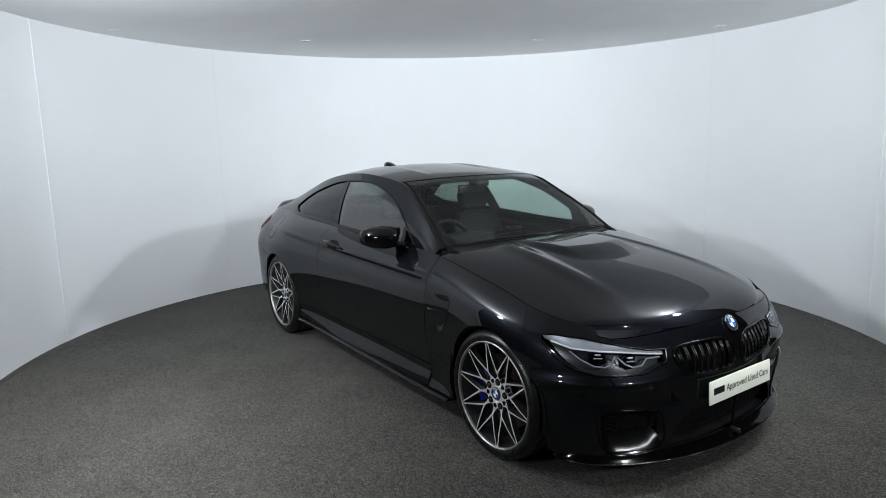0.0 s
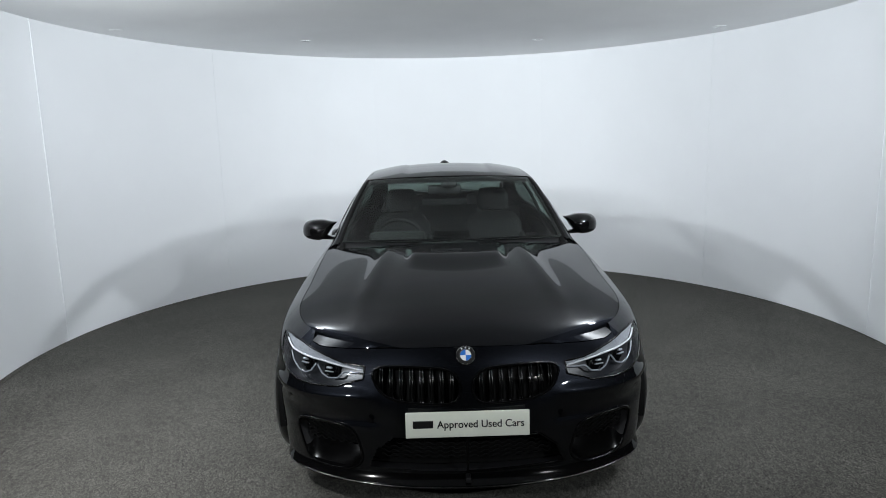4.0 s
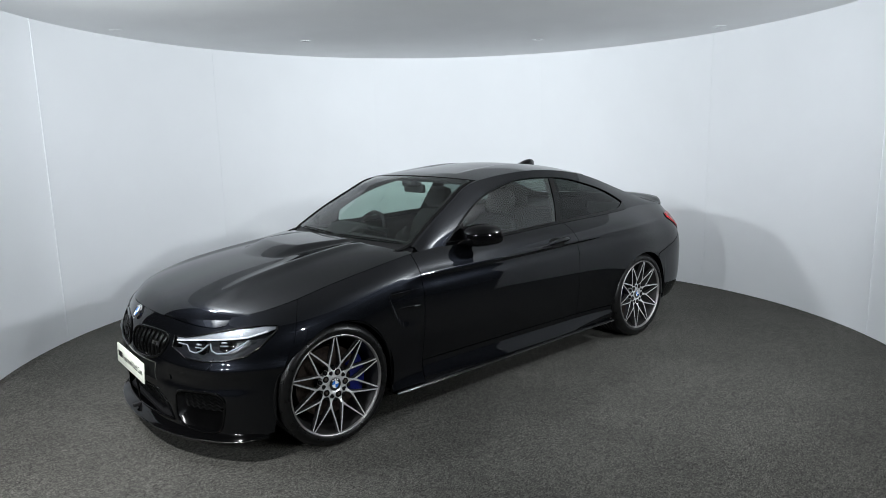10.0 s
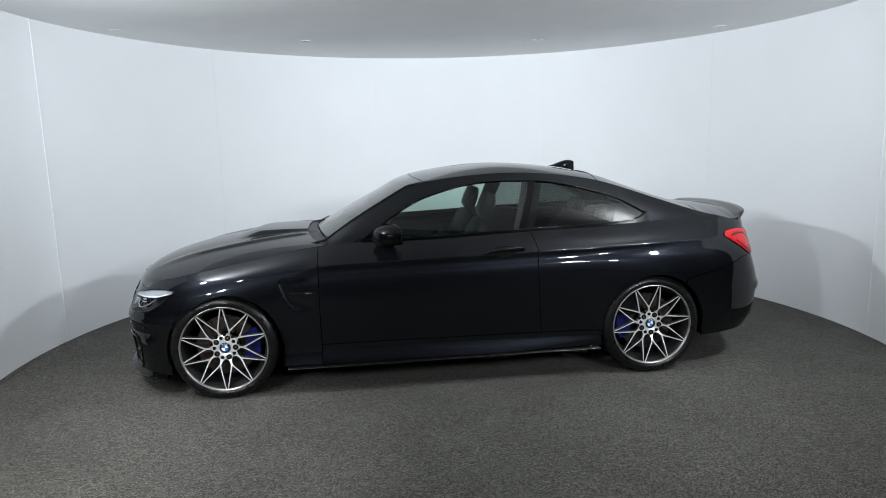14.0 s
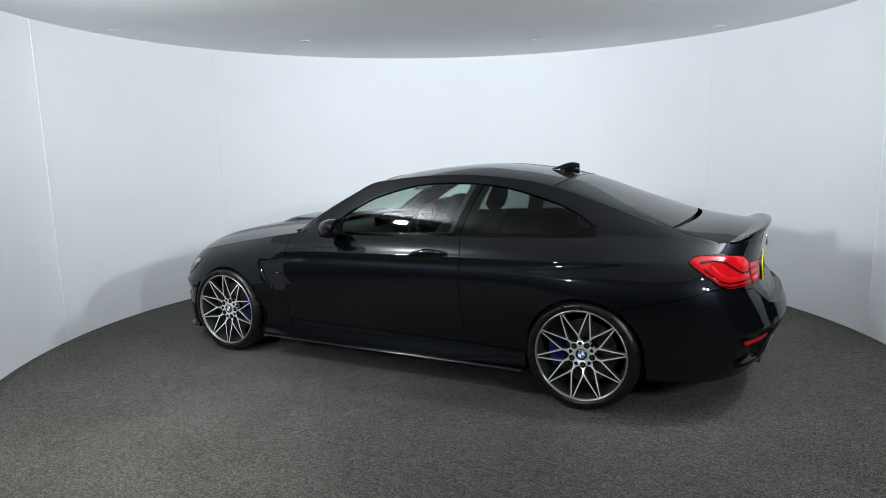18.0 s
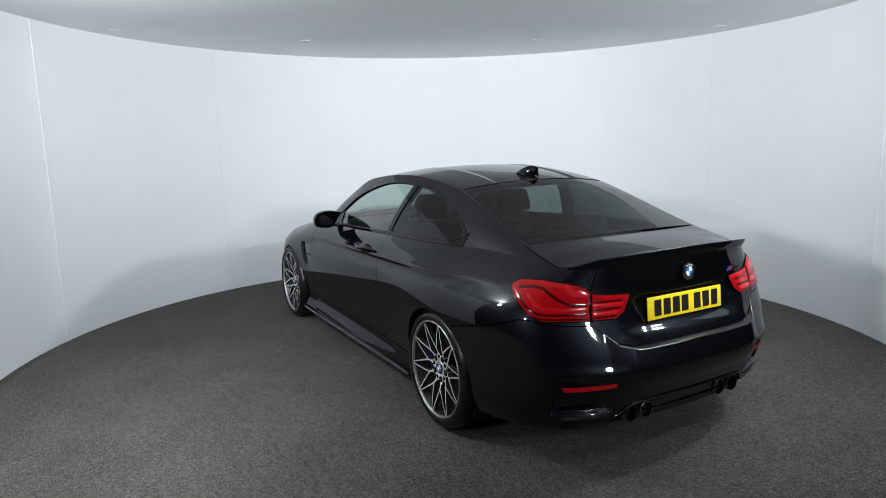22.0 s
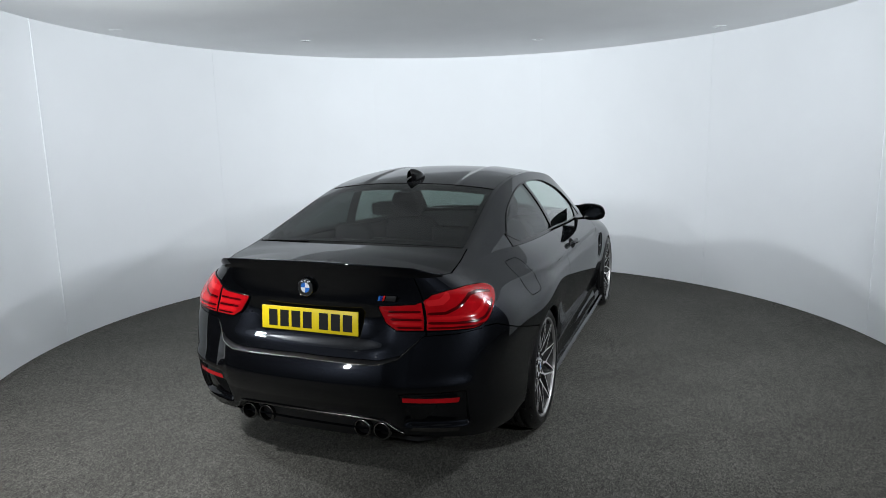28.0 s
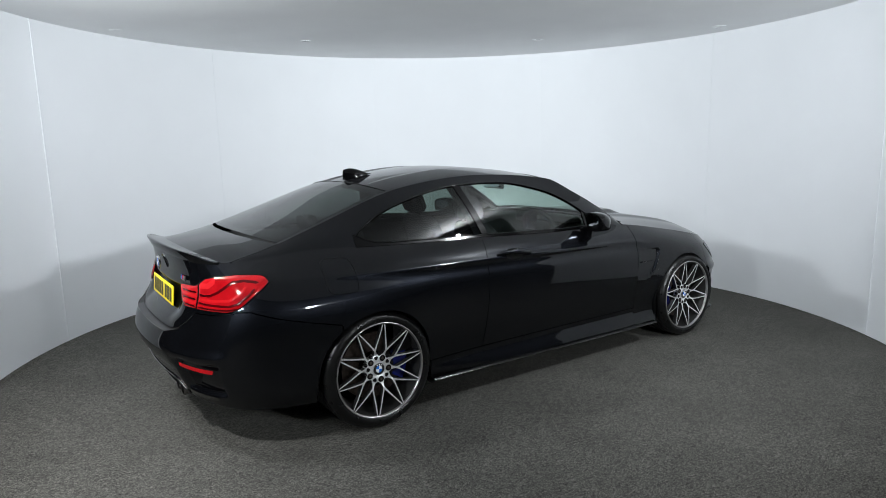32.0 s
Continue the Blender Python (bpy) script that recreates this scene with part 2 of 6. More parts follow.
def shell(name, P, mat, parent, flip=False, thick=0.012, label="", keep=None):
    """A panel from an (nu, nv, 3) array of points, its rim folded inwards by thick so that shut lines show depth."""
    nu, nv = P.shape[:2]
    verts, faces = P.reshape(-1, 3).tolist(), grid_faces(nu, nv, flip)
    if keep is not None:
        mid = (P[:-1, :-1] + P[1:, :-1] + P[1:, 1:] + P[:-1, 1:]) / 4
        ok = keep(mid.reshape(-1, 3))
        faces = [f for f, k in zip(faces, ok) if k]
    if thick:
        du, dv = np.gradient(P, axis=0), np.gradient(P, axis=1)
        n = np.cross(du, dv)
        n /= np.linalg.norm(n, axis=2, keepdims=True) + 1e-12
        if flip:
            n = -n
        ring = [(i, 0) for i in range(nu)] + [(nu - 1, j) for j in range(1, nv)] + [(i, nv - 1) for i in range(nu - 2, -1, -1)] + [(0, j) for j in range(nv - 2, 0, -1)]
        k, base = len(ring), len(verts)
        verts += [P[i, j].tolist() for i, j in ring] + [(P[i, j] - n[i, j] * thick).tolist() for i, j in ring]
        for a in range(k):
            b = (a + 1) % k
            q = (base + a, base + k + a, base + k + b, base + b)
            faces.append(q if not flip else q[::-1])
    return part(name, mesh_of(name, verts, faces, mat), mat, parent, label)


def lathe(profile, n=64, axis="z"):
    """Vertices and faces of a profile of (radius, height) turned round an axis."""
    verts, m = [], len(profile)
    for i in range(n):
        a = 2 * math.pi * i / n
        for r, h in profile:
            p = (r * math.cos(a), r * math.sin(a), h)
            verts.append(p if axis == "z" else (p[0], p[2], p[1]))
    return verts, grid_faces(n, m, flip=(axis != "z"), wrap=True)


def tube(points, radius, n=8, closed=False):
    """Vertices and faces of a round bar along points."""
    pts = np.asarray(points, float)
    k = len(pts)
    tan = np.gradient(pts, axis=0)
    if closed:
        tan = np.roll(pts, -1, 0) - np.roll(pts, 1, 0)
    tan /= np.linalg.norm(tan, axis=1, keepdims=True) + 1e-12
    up = np.array([0, 0, 1.0])
    verts = []
    rad = np.broadcast_to(radius, (k,))
    for p, t, r in zip(pts, tan, rad):
        if np.linalg.norm(t) < 0.5:
            t = np.array([1.0, 0, 0])
        a = np.cross(t, up if abs(t[2]) < 0.95 else np.array([1.0, 0, 0]))
        a /= np.linalg.norm(a)
        b = np.cross(t, a)
        verts += [(p + r * (math.cos(2 * math.pi * j / n) * a + math.sin(2 * math.pi * j / n) * b)).tolist() for j in range(n)]
    faces = []
    for i in range(k if closed else k - 1):
        for j in range(n):
            a, b = i * n + j, ((i + 1) % k) * n + j
            c, d = ((i + 1) % k) * n + (j + 1) % n, i * n + (j + 1) % n
            faces.append((a, d, c, b))
    if not closed:
        faces += [tuple(range(n)), tuple(range((k - 1) * n, k * n))[::-1]]
    return verts, faces


def box_bm(cx, cy, cz, sx, sy, sz, bevel=0.0, segments=2):
    bm = bmesh.new()
    bmesh.ops.create_cube(bm, size=1.0)
    for v in bm.verts:
        v.co = Vector((cx + v.co.x * sx, cy + v.co.y * sy, cz + v.co.z * sz))
    if bevel:
        bmesh.ops.bevel(bm, geom=bm.edges[:], offset=bevel, segments=segments, affect="EDGES", profile=0.5)
    for f in bm.faces:
        f.smooth = bevel > 0
    return bm


def loft(sections, closed=True):
    P = np.array(sections, float)
    n, m = P.shape[:2]
    fs = []
    for i in range(n - 1):
        for j in range(m if closed else m - 1):
            fs.append((i * m + j, (i + 1) * m + j, (i + 1) * m + (j + 1) % m, i * m + (j + 1) % m))
    fs += [tuple(range(m))[::-1], tuple(range((n - 1) * m, n * m))]
    return P.reshape(-1, 3).tolist(), fs


# ---------------------------------------------------------------- the booth
def arc_slab(r0, r1, a0, a1, z0, z1, n=12):
    """Vertices and faces of a curved upright slab between two radii."""
    verts = []
    for i in range(n + 1):
        a = radians(a0 + (a1 - a0) * i / n)
        for r, z in ((r0, z0), (r1, z0), (r1, z1), (r0, z1)):
            verts.append((CX + r * math.cos(a), CY + r * math.sin(a), z))
    faces = []
    for i in range(n):
        for j in range(4):
            faces.append((4 * i + j, 4 * i + (j + 1) % 4, 4 * i + 4 + (j + 1) % 4, 4 * i + 4 + j))
    faces += [(3, 2, 1, 0), tuple(4 * n + j for j in range(4))]
    return verts, faces


def build_booth():
    wall = new("wall_booth")
    tagged(wall, "curved white laminate wall with faint upright joints", "wall", kind="structure")
    seams = [-20.0, 0.6, 34.9, 70.4, 106.6, 140.3, 175.6, 200.0]
    for a0, a1 in zip(seams, seams[1:]):
        gap = 0.035
        me = mesh_of("wall_panel", *arc_slab(R_WALL, R_WALL + 0.05, a0 + gap, a1 - gap, -0.06, H_CEIL + 0.02, 90), M_WALL, smooth=False)
        part("wall_panel", me, M_WALL, wall)
    for a in seams[1:-1]:
        w = 0.06 if a in (175.6, 0.6) else 0.045
        me = mesh_of("joint_strip", *arc_slab(R_WALL - (0.004 if a in (175.6, 0.6) else -0.003), R_WALL + 0.045, a - w, a + w, -0.06, H_CEIL + 0.01, 1), M_JOINT, smooth=False)
        part("joint_strip", me, M_JOINT, wall)

    # ceiling: a round lid that slopes a little, open to nothing
    prof = [(0.0, H_CEIL + 0.01), (1.6, H_CEIL + 0.008), (R_WALL + 0.05, H_CEIL), (R_WALL + 0.05, H_CEIL + 0.12), (0.0, H_CEIL + 0.12)]
    v, f = lathe([(max(r, 0.001), z) for r, z in prof], 96)
    v = [(x + CX, y + CY, z) for x, y, z in v]
    ceil = new("ceiling", mesh_of("ceiling", v, f, M_CEIL, smooth=False))
    tagged(ceil, "round matt white ceiling over the booth", "ceiling", kind="structure")

    # fixed floor round the turntable
    v, f = lathe([(3.262, -0.05), (3.262, -0.004), (9.0, -0.004), (9.0, -0.05)], 96)
    ground = new("floor", mesh_of("floor", v, f, M_CARPET, smooth=False))
    tagged(ground, "charcoal carpet floor round the turntable", "floor", kind="structure")

    # unseen dark shell outside the booth's open side, added for what the car reflects
    bm = bmesh.new()
    for cx, cy, cz, sx, sy, sz in ((0, -8.1, 1.7, 13.2, 0.2, 3.6), (-6.6, -1.5, 1.7, 0.2, 13.2, 3.6), (6.6, -1.5, 1.7, 0.2, 13.2, 3.6), (0, 5.1, 1.7, 13.2, 0.2, 3.6)):
        b2 = box_bm(cx, cy, cz, sx, sy, sz)
        me = bpy.data.meshes.new("tmp")
        b2.to_mesh(me)
        b2.free()
        bm.from_mesh(me)
        bpy.data.meshes.remove(me)
    me = bpy.data.meshes.new("wall_unseen")
    bm.to_mesh(me)
    bm.free()
    me.materials.append(M_UNSEEN)
    tagged(new("wall_unseen", me), "unseen dark wall added outside the booth to shape reflections", "wall", kind="structure")
    b2 = box_bm(0, -1.5, 3.56, 13.2, 13.4, 0.12)
    me = bpy.data.meshes.new("ceiling_unseen")
    b2.to_mesh(me)
    b2.free()
    me.materials.append(M_UNSEEN)
    tagged(new("ceiling_unseen", me), "unseen dark ceiling added outside the booth to shape reflections", "ceiling", kind="structure")


def build_turntable():
    table = new("turntable")
    v, f = lathe([(0.001, -0.008), (0.001, 0.0), (1.0, 0.0), (2.2, 0.0), (3.25, 0.0), (3.256, -0.004), (3.256, -0.008)], 128)
    part("carpet", mesh_of("carpet", v, f, M_CARPET, smooth=False), M_CARPET, table, "charcoal loop carpet")
    v, f = lathe([(0.001, -0.009), (3.252, -0.009), (3.252, -0.05), (0.001, -0.05)], 128)
    part("platform", mesh_of("platform", v, f, M_SATIN, smooth=False), M_SATIN, table, "dark round platform")
    return tagged(table, "round turntable covered in charcoal loop carpet", "turntable")


def ceiling_light(x, y):
    lamp = new("ceiling_light")
    lamp.location = (x, y, H_CEIL + 0.003)
    tagged(lamp, "small round white recessed ceiling light, switched off", "ceiling light", "lights in the ceiling")
    v, f = lathe([(0.058, 0.0), (0.058, -0.004), (0.053, -0.006), (0.046, -0.004), (0.044, 0.002)], 32)
    part("rim", mesh_of("rim", v, f, M_LAMP_RIM), M_LAMP_RIM, lamp)
    v, f = lathe([(0.044, 0.003), (0.02, 0.001), (0.001, 0.0)], 24)
    part("diffuser", mesh_of("diffuser", v, f, M_LIGHT_GUIDE), M_LIGHT_GUIDE, lamp)
    return lamp


build_booth()
turntable = build_turntable()
for lx, ly in ((-2.93, 0.87), (-1.46, 1.75), (0.90, 2.04), (2.56, 1.50)):
    ceiling_light(lx, ly)


# ---------------------------------------------------------------- the car: its form
class Spline:
    """A natural cubic curve through a few design points."""

    def __init__(self, t, pts):
        self.t, self.p = np.asarray(t, float), np.asarray(pts, float).reshape(len(t), -1)
        n, h = len(self.t), np.diff(self.t)
        A, r = np.eye(n), np.zeros_like(self.p)
        for i in range(1, n - 1):
            A[i, i - 1], A[i, i], A[i, i + 1] = h[i - 1], 2 * (h[i - 1] + h[i]), h[i]
            r[i] = 6 * ((self.p[i + 1] - self.p[i]) / h[i] - (self.p[i] - self.p[i - 1]) / h[i - 1])
        self.m = np.linalg.solve(A, r)

    def __call__(self, x):
        x = np.asarray(x, float)
        i = np.clip(np.searchsorted(self.t, x, "right") - 1, 0, len(self.t) - 2)
        h = (self.t[i + 1] - self.t[i])[..., None]
        a, b = (self.t[i + 1] - x)[..., None], (x - self.t[i])[..., None]
        m0, m1, p0, p1 = self.m[i], self.m[i + 1], self.p[i], self.p[i + 1]
        return m0 * a**3 / (6 * h) + m1 * b**3 / (6 * h) + (p0 / h - m0 * h / 6) * a + (p1 / h - m1 * h / 6) * b


# outlines of the body seen from above, from the nose's middle round the left side to the tail's middle, bottom to top
LEVELS = [
    [(2.15, 0, 0.16), (2.10, 0.42, 0.16), (1.975, 0.69, 0.16), (1.78, 0.845, 0.165), (1.406, 0.895, 0.17), (1.05, 0.89, 0.19), (0.75, 0.885, 0.19), (0.25, 0.885, 0.195),
     (-0.5, 0.885, 0.20), (-1.0, 0.885, 0.21), (-1.406, 0.89, 0.21), (-1.75, 0.87, 0.23), (-2.13, 0.765, 0.25), (-2.32, 0.45, 0.29), (-2.36, 0, 0.30)],
    [(2.158, 0, 0.29), (2.108, 0.42, 0.29), (1.99, 0.70, 0.29), (1.77, 0.862, 0.29), (1.406, 0.91, 0.29), (1.05, 0.875, 0.30), (0.75, 0.862, 0.30), (0.25, 0.858, 0.30),
     (-0.5, 0.86, 0.30), (-1.0, 0.885, 0.31), (-1.406, 0.925, 0.31), (-1.75, 0.905, 0.33), (-2.17, 0.795, 0.37), (-2.37, 0.45, 0.41), (-2.42, 0, 0.42)],
    [(2.168, 0, 0.47), (2.118, 0.42, 0.465), (2.0, 0.71, 0.46), (1.755, 0.875, 0.47), (1.406, 0.925, 0.48), (1.05, 0.897, 0.49), (0.75, 0.893, 0.50), (0.25, 0.893, 0.51),
     (-0.5, 0.898, 0.52), (-1.0, 0.918, 0.53), (-1.406, 0.945, 0.53), (-1.75, 0.915, 0.54), (-2.175, 0.805, 0.56), (-2.385, 0.45, 0.58), (-2.435, 0, 0.585)],
    [(2.14, 0, 0.645), (2.075, 0.40, 0.632), (1.958, 0.705, 0.625), (1.70, 0.868, 0.665), (1.406, 0.905, 0.715), (1.05, 0.895, 0.76), (0.75, 0.888, 0.785), (0.25, 0.887, 0.815),
     (-0.5, 0.895, 0.845), (-1.0, 0.915, 0.845), (-1.406, 0.928, 0.825), (-1.75, 0.90, 0.80), (-2.125, 0.80, 0.80), (-2.29, 0.45, 0.815), (-2.325, 0, 0.82)],
    [(2.082, 0, 0.738), (2.02, 0.36, 0.736), (1.862, 0.668, 0.748), (1.62, 0.792, 0.795), (1.38, 0.79, 0.845), (1.05, 0.785, 0.905), (0.75, 0.777, 0.95), (0.25, 0.78, 0.962),
     (-0.5, 0.782, 0.99), (-1.0, 0.775, 1.005), (-1.406, 0.745, 1.02), (-1.75, 0.69, 1.025), (-2.11, 0.635, 1.00), (-2.285, 0.42, 1.02), (-2.335, 0, 1.035)],
]
LV = np.array(LEVELS)
_knots = np.concatenate([[0], np.cumsum(np.linalg.norm(np.diff(LV[3], axis=0), axis=1))])
S_END = _knots[-1]
_flip = np.array([1, -1, 1.0])
LOOPS = []
for L in LV:
    tt = np.concatenate([-_knots[3:0:-1], _knots, 2 * S_END - _knots[-2:-5:-1]])
    LOOPS.append(Spline(tt, np.concatenate([L[3:0:-1] * _flip, L, L[-2:-5:-1] * _flip])))
LIFT = Spline(range(5), np.eye(5))


def body(s, v):
    """The skin of the car: s metres along the shoulder from the nose (negative: right side), v from 0 (sill) to 4 (belt)."""
    s, v = np.broadcast_arrays(np.asarray(s, float), np.asarray(v, float))
    side = np.where((s < 0) | (s > S_END), -1.0, 1.0)
    a = np.abs(s)
    a = np.where(a > S_END, 2 * S_END - a, a)
    w = LIFT(v)
    out = sum(w[..., k:k + 1] * LOOPS[k](a) for k in range(5))
    # the shoulder crease along the side with a hollow under it
    x, z = out[..., 0], out[..., 2]
    zc = np.interp(-x, [-0.95, -0.79, 0.31, 0.70, 1.4, 2.0], [0.80, 0.832, 0.862, 0.874, 0.895, 0.905])
    run = np.clip((0.95 - x) / 0.25, 0, 1) * np.clip((x + 2.0) / 0.6, 0, 1)
    out[..., 1] += run * (0.007 * np.exp(-((z - zc) / 0.015) ** 2) - 0.009 * np.exp(-((z - zc + 0.045) / 0.032) ** 2))
    out[..., 1] *= side
    return out


def skin(s, v, out=0.0):
    """A point of the skin moved outwards by out."""
    e = 1e-3
    p = body(s, v)
    n = np.cross(body(s + e, v) - body(s - e, v), body(s, np.asarray(v) + e) - body(s, np.asarray(v) - e))
    n /= np.linalg.norm(n, axis=-1, keepdims=True) + 1e-12
    return p + n * np.asarray(out, float)[..., None]


_vs = np.linspace(0, 4, 161)
_ss = np.linspace(0, S_END, 700)


_rows = np.stack([LOOPS[k](_ss) for k in range(5)])


def v_at(s, z):
    """The v at which the skin is at height z."""
    s, z = np.broadcast_arrays(np.asarray(s, float), np.asarray(z, float))
    flat_s, flat_z = s.ravel(), z.ravel()
    flat_s = np.abs(np.where(flat_s > S_END, 2 * S_END - flat_s, flat_s))
    zz = np.stack([LOOPS[k](flat_s)[:, 2] for k in range(5)], 1) @ LIFT(_vs).T
    return np.array([np.interp(b, a, _vs) for a, b in zip(zz, flat_z)]).reshape(s.shape)


def s_at_x(x, v=2.5):
    p = body(_ss, np.full_like(_ss, v))[:, 0]
    return np.interp(-np.asarray(x, float), -p, _ss)


def on_skin(where, a, z):
    """(s, v) of skin points given by y (front, rear) or x (side) and z."""
    a, z = np.asarray(a, float), np.asarray(z, float)
    s, v = np.zeros_like(a), np.full_like(a, 2.0)
    for _ in range(5):
        for i in range(a.size):
            p = np.tensordot(LIFT(v.flat[i]), _rows, 1)
            if where == "side":
                s.flat[i] = np.interp(-a.flat[i], -p[:, 0], _ss)
            elif where == "front":
                m = _ss < S_END * 0.3
                s.flat[i] = np.interp(a.flat[i], p[m, 1], _ss[m])
            else:
                m = _ss > S_END * 0.72
                s.flat[i] = np.interp(-a.flat[i], -p[m, 1], _ss[m])
        v = v_at(s, z)
    return s, v


ARCHES = {"front": (1.392, 0.325, 0.352), "rear": (-1.418, 0.335, 0.356)}


def v_arch(s, which):
    """The v of the wheel arch's lip over each s; 0 beside the arch."""
    cx, cz, r = ARCHES[which]
    s = np.asarray(s, float)
    p = body(s[:, None], np.linspace(0, 3.6, 361)[None, :])
    inside = ((p[..., 0] - cx) ** 2 + (np.maximum(p[..., 2] - cz, 0)) ** 2) < r * r
    out = np.zeros_like(s)
    for i in range(len(s)):
        k = np.nonzero(inside[i])[0]
        if len(k):
            out[i] = np.linspace(0, 3.6, 361)[k[-1]]
    return out


def patch(sa, sb, lo, hi, nu, nv, mid=None):
    """Points of the skin between two shut lines sa(v), sb(v) and two edges lo(s), hi(s)."""
    fa, fb = (q if callable(q) else (lambda v, q=q: q + 0 * v) for q in (sa, sb))
    fl, fh = (q if callable(q) else (lambda s, q=q: q + 0 * s) for q in (lo, hi))
    a, b = np.linspace(0, 1, nu), np.linspace(0, 1, nv)
    s0 = fa(np.array(2.0)) * (1 - a) + fb(np.array(2.0)) * a
    v = fl(s0)[:, None] * (1 - b) + fh(s0)[:, None] * b
    if mid is not None:
        # rows run level above mid and fan out only below it
        c = np.clip(b / 0.55, 0, 1)[None, :]
        e = np.clip((b - 0.55) / 0.45, 0, 1)[None, :]
        v = fl(s0)[:, None] * (1 - c) + mid * c + (fh(s0)[:, None] - mid) * e
    s = fa(v) * (1 - a)[:, None] + fb(v) * a[:, None]
    return s, v


def both(name, P, mat, parent, label="", thick=0.012, flip=False):
    """The panel and its mirror image."""
    left = shell(name, P, mat, parent, flip=flip, thick=thick, label=label)
    right = shell(name, P * _flip, mat, parent, flip=not flip, thick=thick, label=label)
    return left, right


car = new("car")
tagged(car, "black two-door coupe with polished star-spoke wheels on a turntable", "car")

GAP = 0.0021
S_FB, S_FD, S_DQ = s_at_x(1.735, 1.5), s_at_x(0.80), s_at_x(-0.622)
S_RB = s_at_x(-1.637, 2.4)


def nose_end(v):
    """The shut line between front bumper and wing."""
    return S_FB + 0.055 * np.clip((np.asarray(v) - 1.9) / 0.8, 0, 1)


def tail_top(s):
    """The upper edge of the rear bumper: level below the quarter, up under the lamps, down to the boot's lower edge."""
    a = np.minimum(s, 2 * S_END - s)
    y = np.abs(body(a, np.full(np.shape(a), 2.6))[..., 1])
    x = body(a, np.full(np.shape(a), 2.6))[..., 0]
    side = np.interp(-x, [1.637, 1.807, 1.942, 2.003, 2.073, 2.10], [0.645, 0.686, 0.721, 0.739, 0.762, 0.772])
    return v_at(a, np.where(y > 0.80, side, np.interp(y, [0, 0.38, 0.47, 0.56, 0.70, 0.80], [0.642, 0.634, 0.655, 0.745, 0.752, 0.766])))


def door_rear(v):
    return S_DQ + 0.02 * (2.6 - v) * (v < 2.6) - 0.035 * np.maximum(v - 3.2, 0) / 0.8


def build_sides():
    # front wings, with the arch cut out
    s, v = patch(lambda q: nose_end(q) + GAP, S_FD - GAP, lambda q: v_arch(q, "front"), 4.0, 190, 81, 2.95)
    P = body(s, v)
    # the hollow behind the wheel that fades into the door
    step = lambda q: np.clip(q, 0, 1) ** 2 * (3 - 2 * np.clip(q, 0, 1))
    front = np.interp(P[..., 2], [0.543, 0.557, 0.598, 0.692, 0.737, 0.76], [0.86, 0.943, 0.995, 1.039, 1.051, 1.035]) - P[..., 0]
    P[..., 1] -= 0.015 * step(front / 0.012) * step((0.766 - P[..., 2]) / 0.022) * step((P[..., 2] - 0.530) / 0.075) * np.clip(1 - front / 0.235, 0, 1)
    both("front_wing", P, M_PAINT, car)
    # doors
    s, v = patch(S_FD + GAP, lambda q: door_rear(q) - GAP, lambda q: v_at(q, 0.318), 4.0, 60, 90)
    both("door", body(s, v), M_PAINT, car)
    # rear quarters: round the arch and back to the tail lamp
    tail = on_skin("rear", np.array([0.560]), np.array([0.85]))[0][0] - GAP
    s, v = patch(lambda q: door_rear(q) + GAP, tail, lambda q: np.where(q > S_RB, tail_top(q) + 0.018, np.maximum(v_arch(q, "rear"), v_at(q, 0.318))), 4.0, 230, 101, 3.0)
    both("rear_quarter", body(s, v), M_PAINT, car)
    # sills
    b = s_at_x(-1.062, 0.5)
    s, v = patch(S_FD + GAP, b, 0.0, lambda q: v_at(q, 0.312), 60, 14)
    P = body(s, v)
    lift = np.linspace(0, 1, 14)[None, :]
    P[..., 1] += 0.007 * np.sin(np.pi * np.clip(lift * 1.25, 0, 1))
    both("sill", P, M_PAINT, car)
    # bladed skirts under the sills
    xs = np.linspace(1.02, -1.05, 40)
    prof = [(0.80, 0.188), (0.895, 0.186), (0.915, 0.181), (0.915, 0.172), (0.80, 0.165)]
    P = np.array([[(x, y + 0.004 * math.sin(6 * i / 39), z + 0.018 * i / 39) for y, z in prof] for i, x in enumerate(xs)])
    both("side_skirt", P, M_GLOSS, car, "gloss black side skirt blade", thick=0, flip=True)
    # the highlight along the blade's lower edge, put in as a dark chrome strip
    edge = np.array([(x, 0.9155 + 0.004 * math.sin(6 * i / 39), 0.1755 + 0.018 * i / 39) for i, x in enumerate(xs)])
    for sgn in (1, -1):
        v, fcs = tube(edge * np.array([1, sgn, 1]), 0.0024, 6)
        part("skirt_highlight", mesh_of("skirt_highlight", v, fcs, M_EXHAUST), M_EXHAUST, car, "bright strip in place of the lower edge's highlight")
    # dark inner skin that closes the gaps between the panels
    s, v = patch(s_at_x(1.72, 1.5), s_at_x(-1.8, 1.5), lambda q: np.maximum(v_arch(q, "front"), v_arch(q, "rear")), 3.9, 200, 20)
    both("inner_panel", skin(s, v, -0.016), M_DEEP, car, thick=0)
    # wheel-arch liners
    for cx, cz, r in ARCHES.values():
        ang = np.linspace(-0.25, math.pi + 0.25, 48)
        P = np.array([[(cx + (r + 0.012) * math.cos(a), y, cz + (r + 0.012) * math.sin(a)) for y in (0.52, 0.70, 0.86, 0.893)] for a in ang])
        both("arch_liner", P, M_DEEP, car, thick=0)
        P = np.array([[(cx + rr * math.cos(a), 0.525, cz + rr * math.sin(a)) for rr in (0.02, 0.2, r + 0.012)] for a in np.linspace(0, 2 * math.pi, 40)])
        both("arch_backing", P, M_DEEP, car, thick=0)
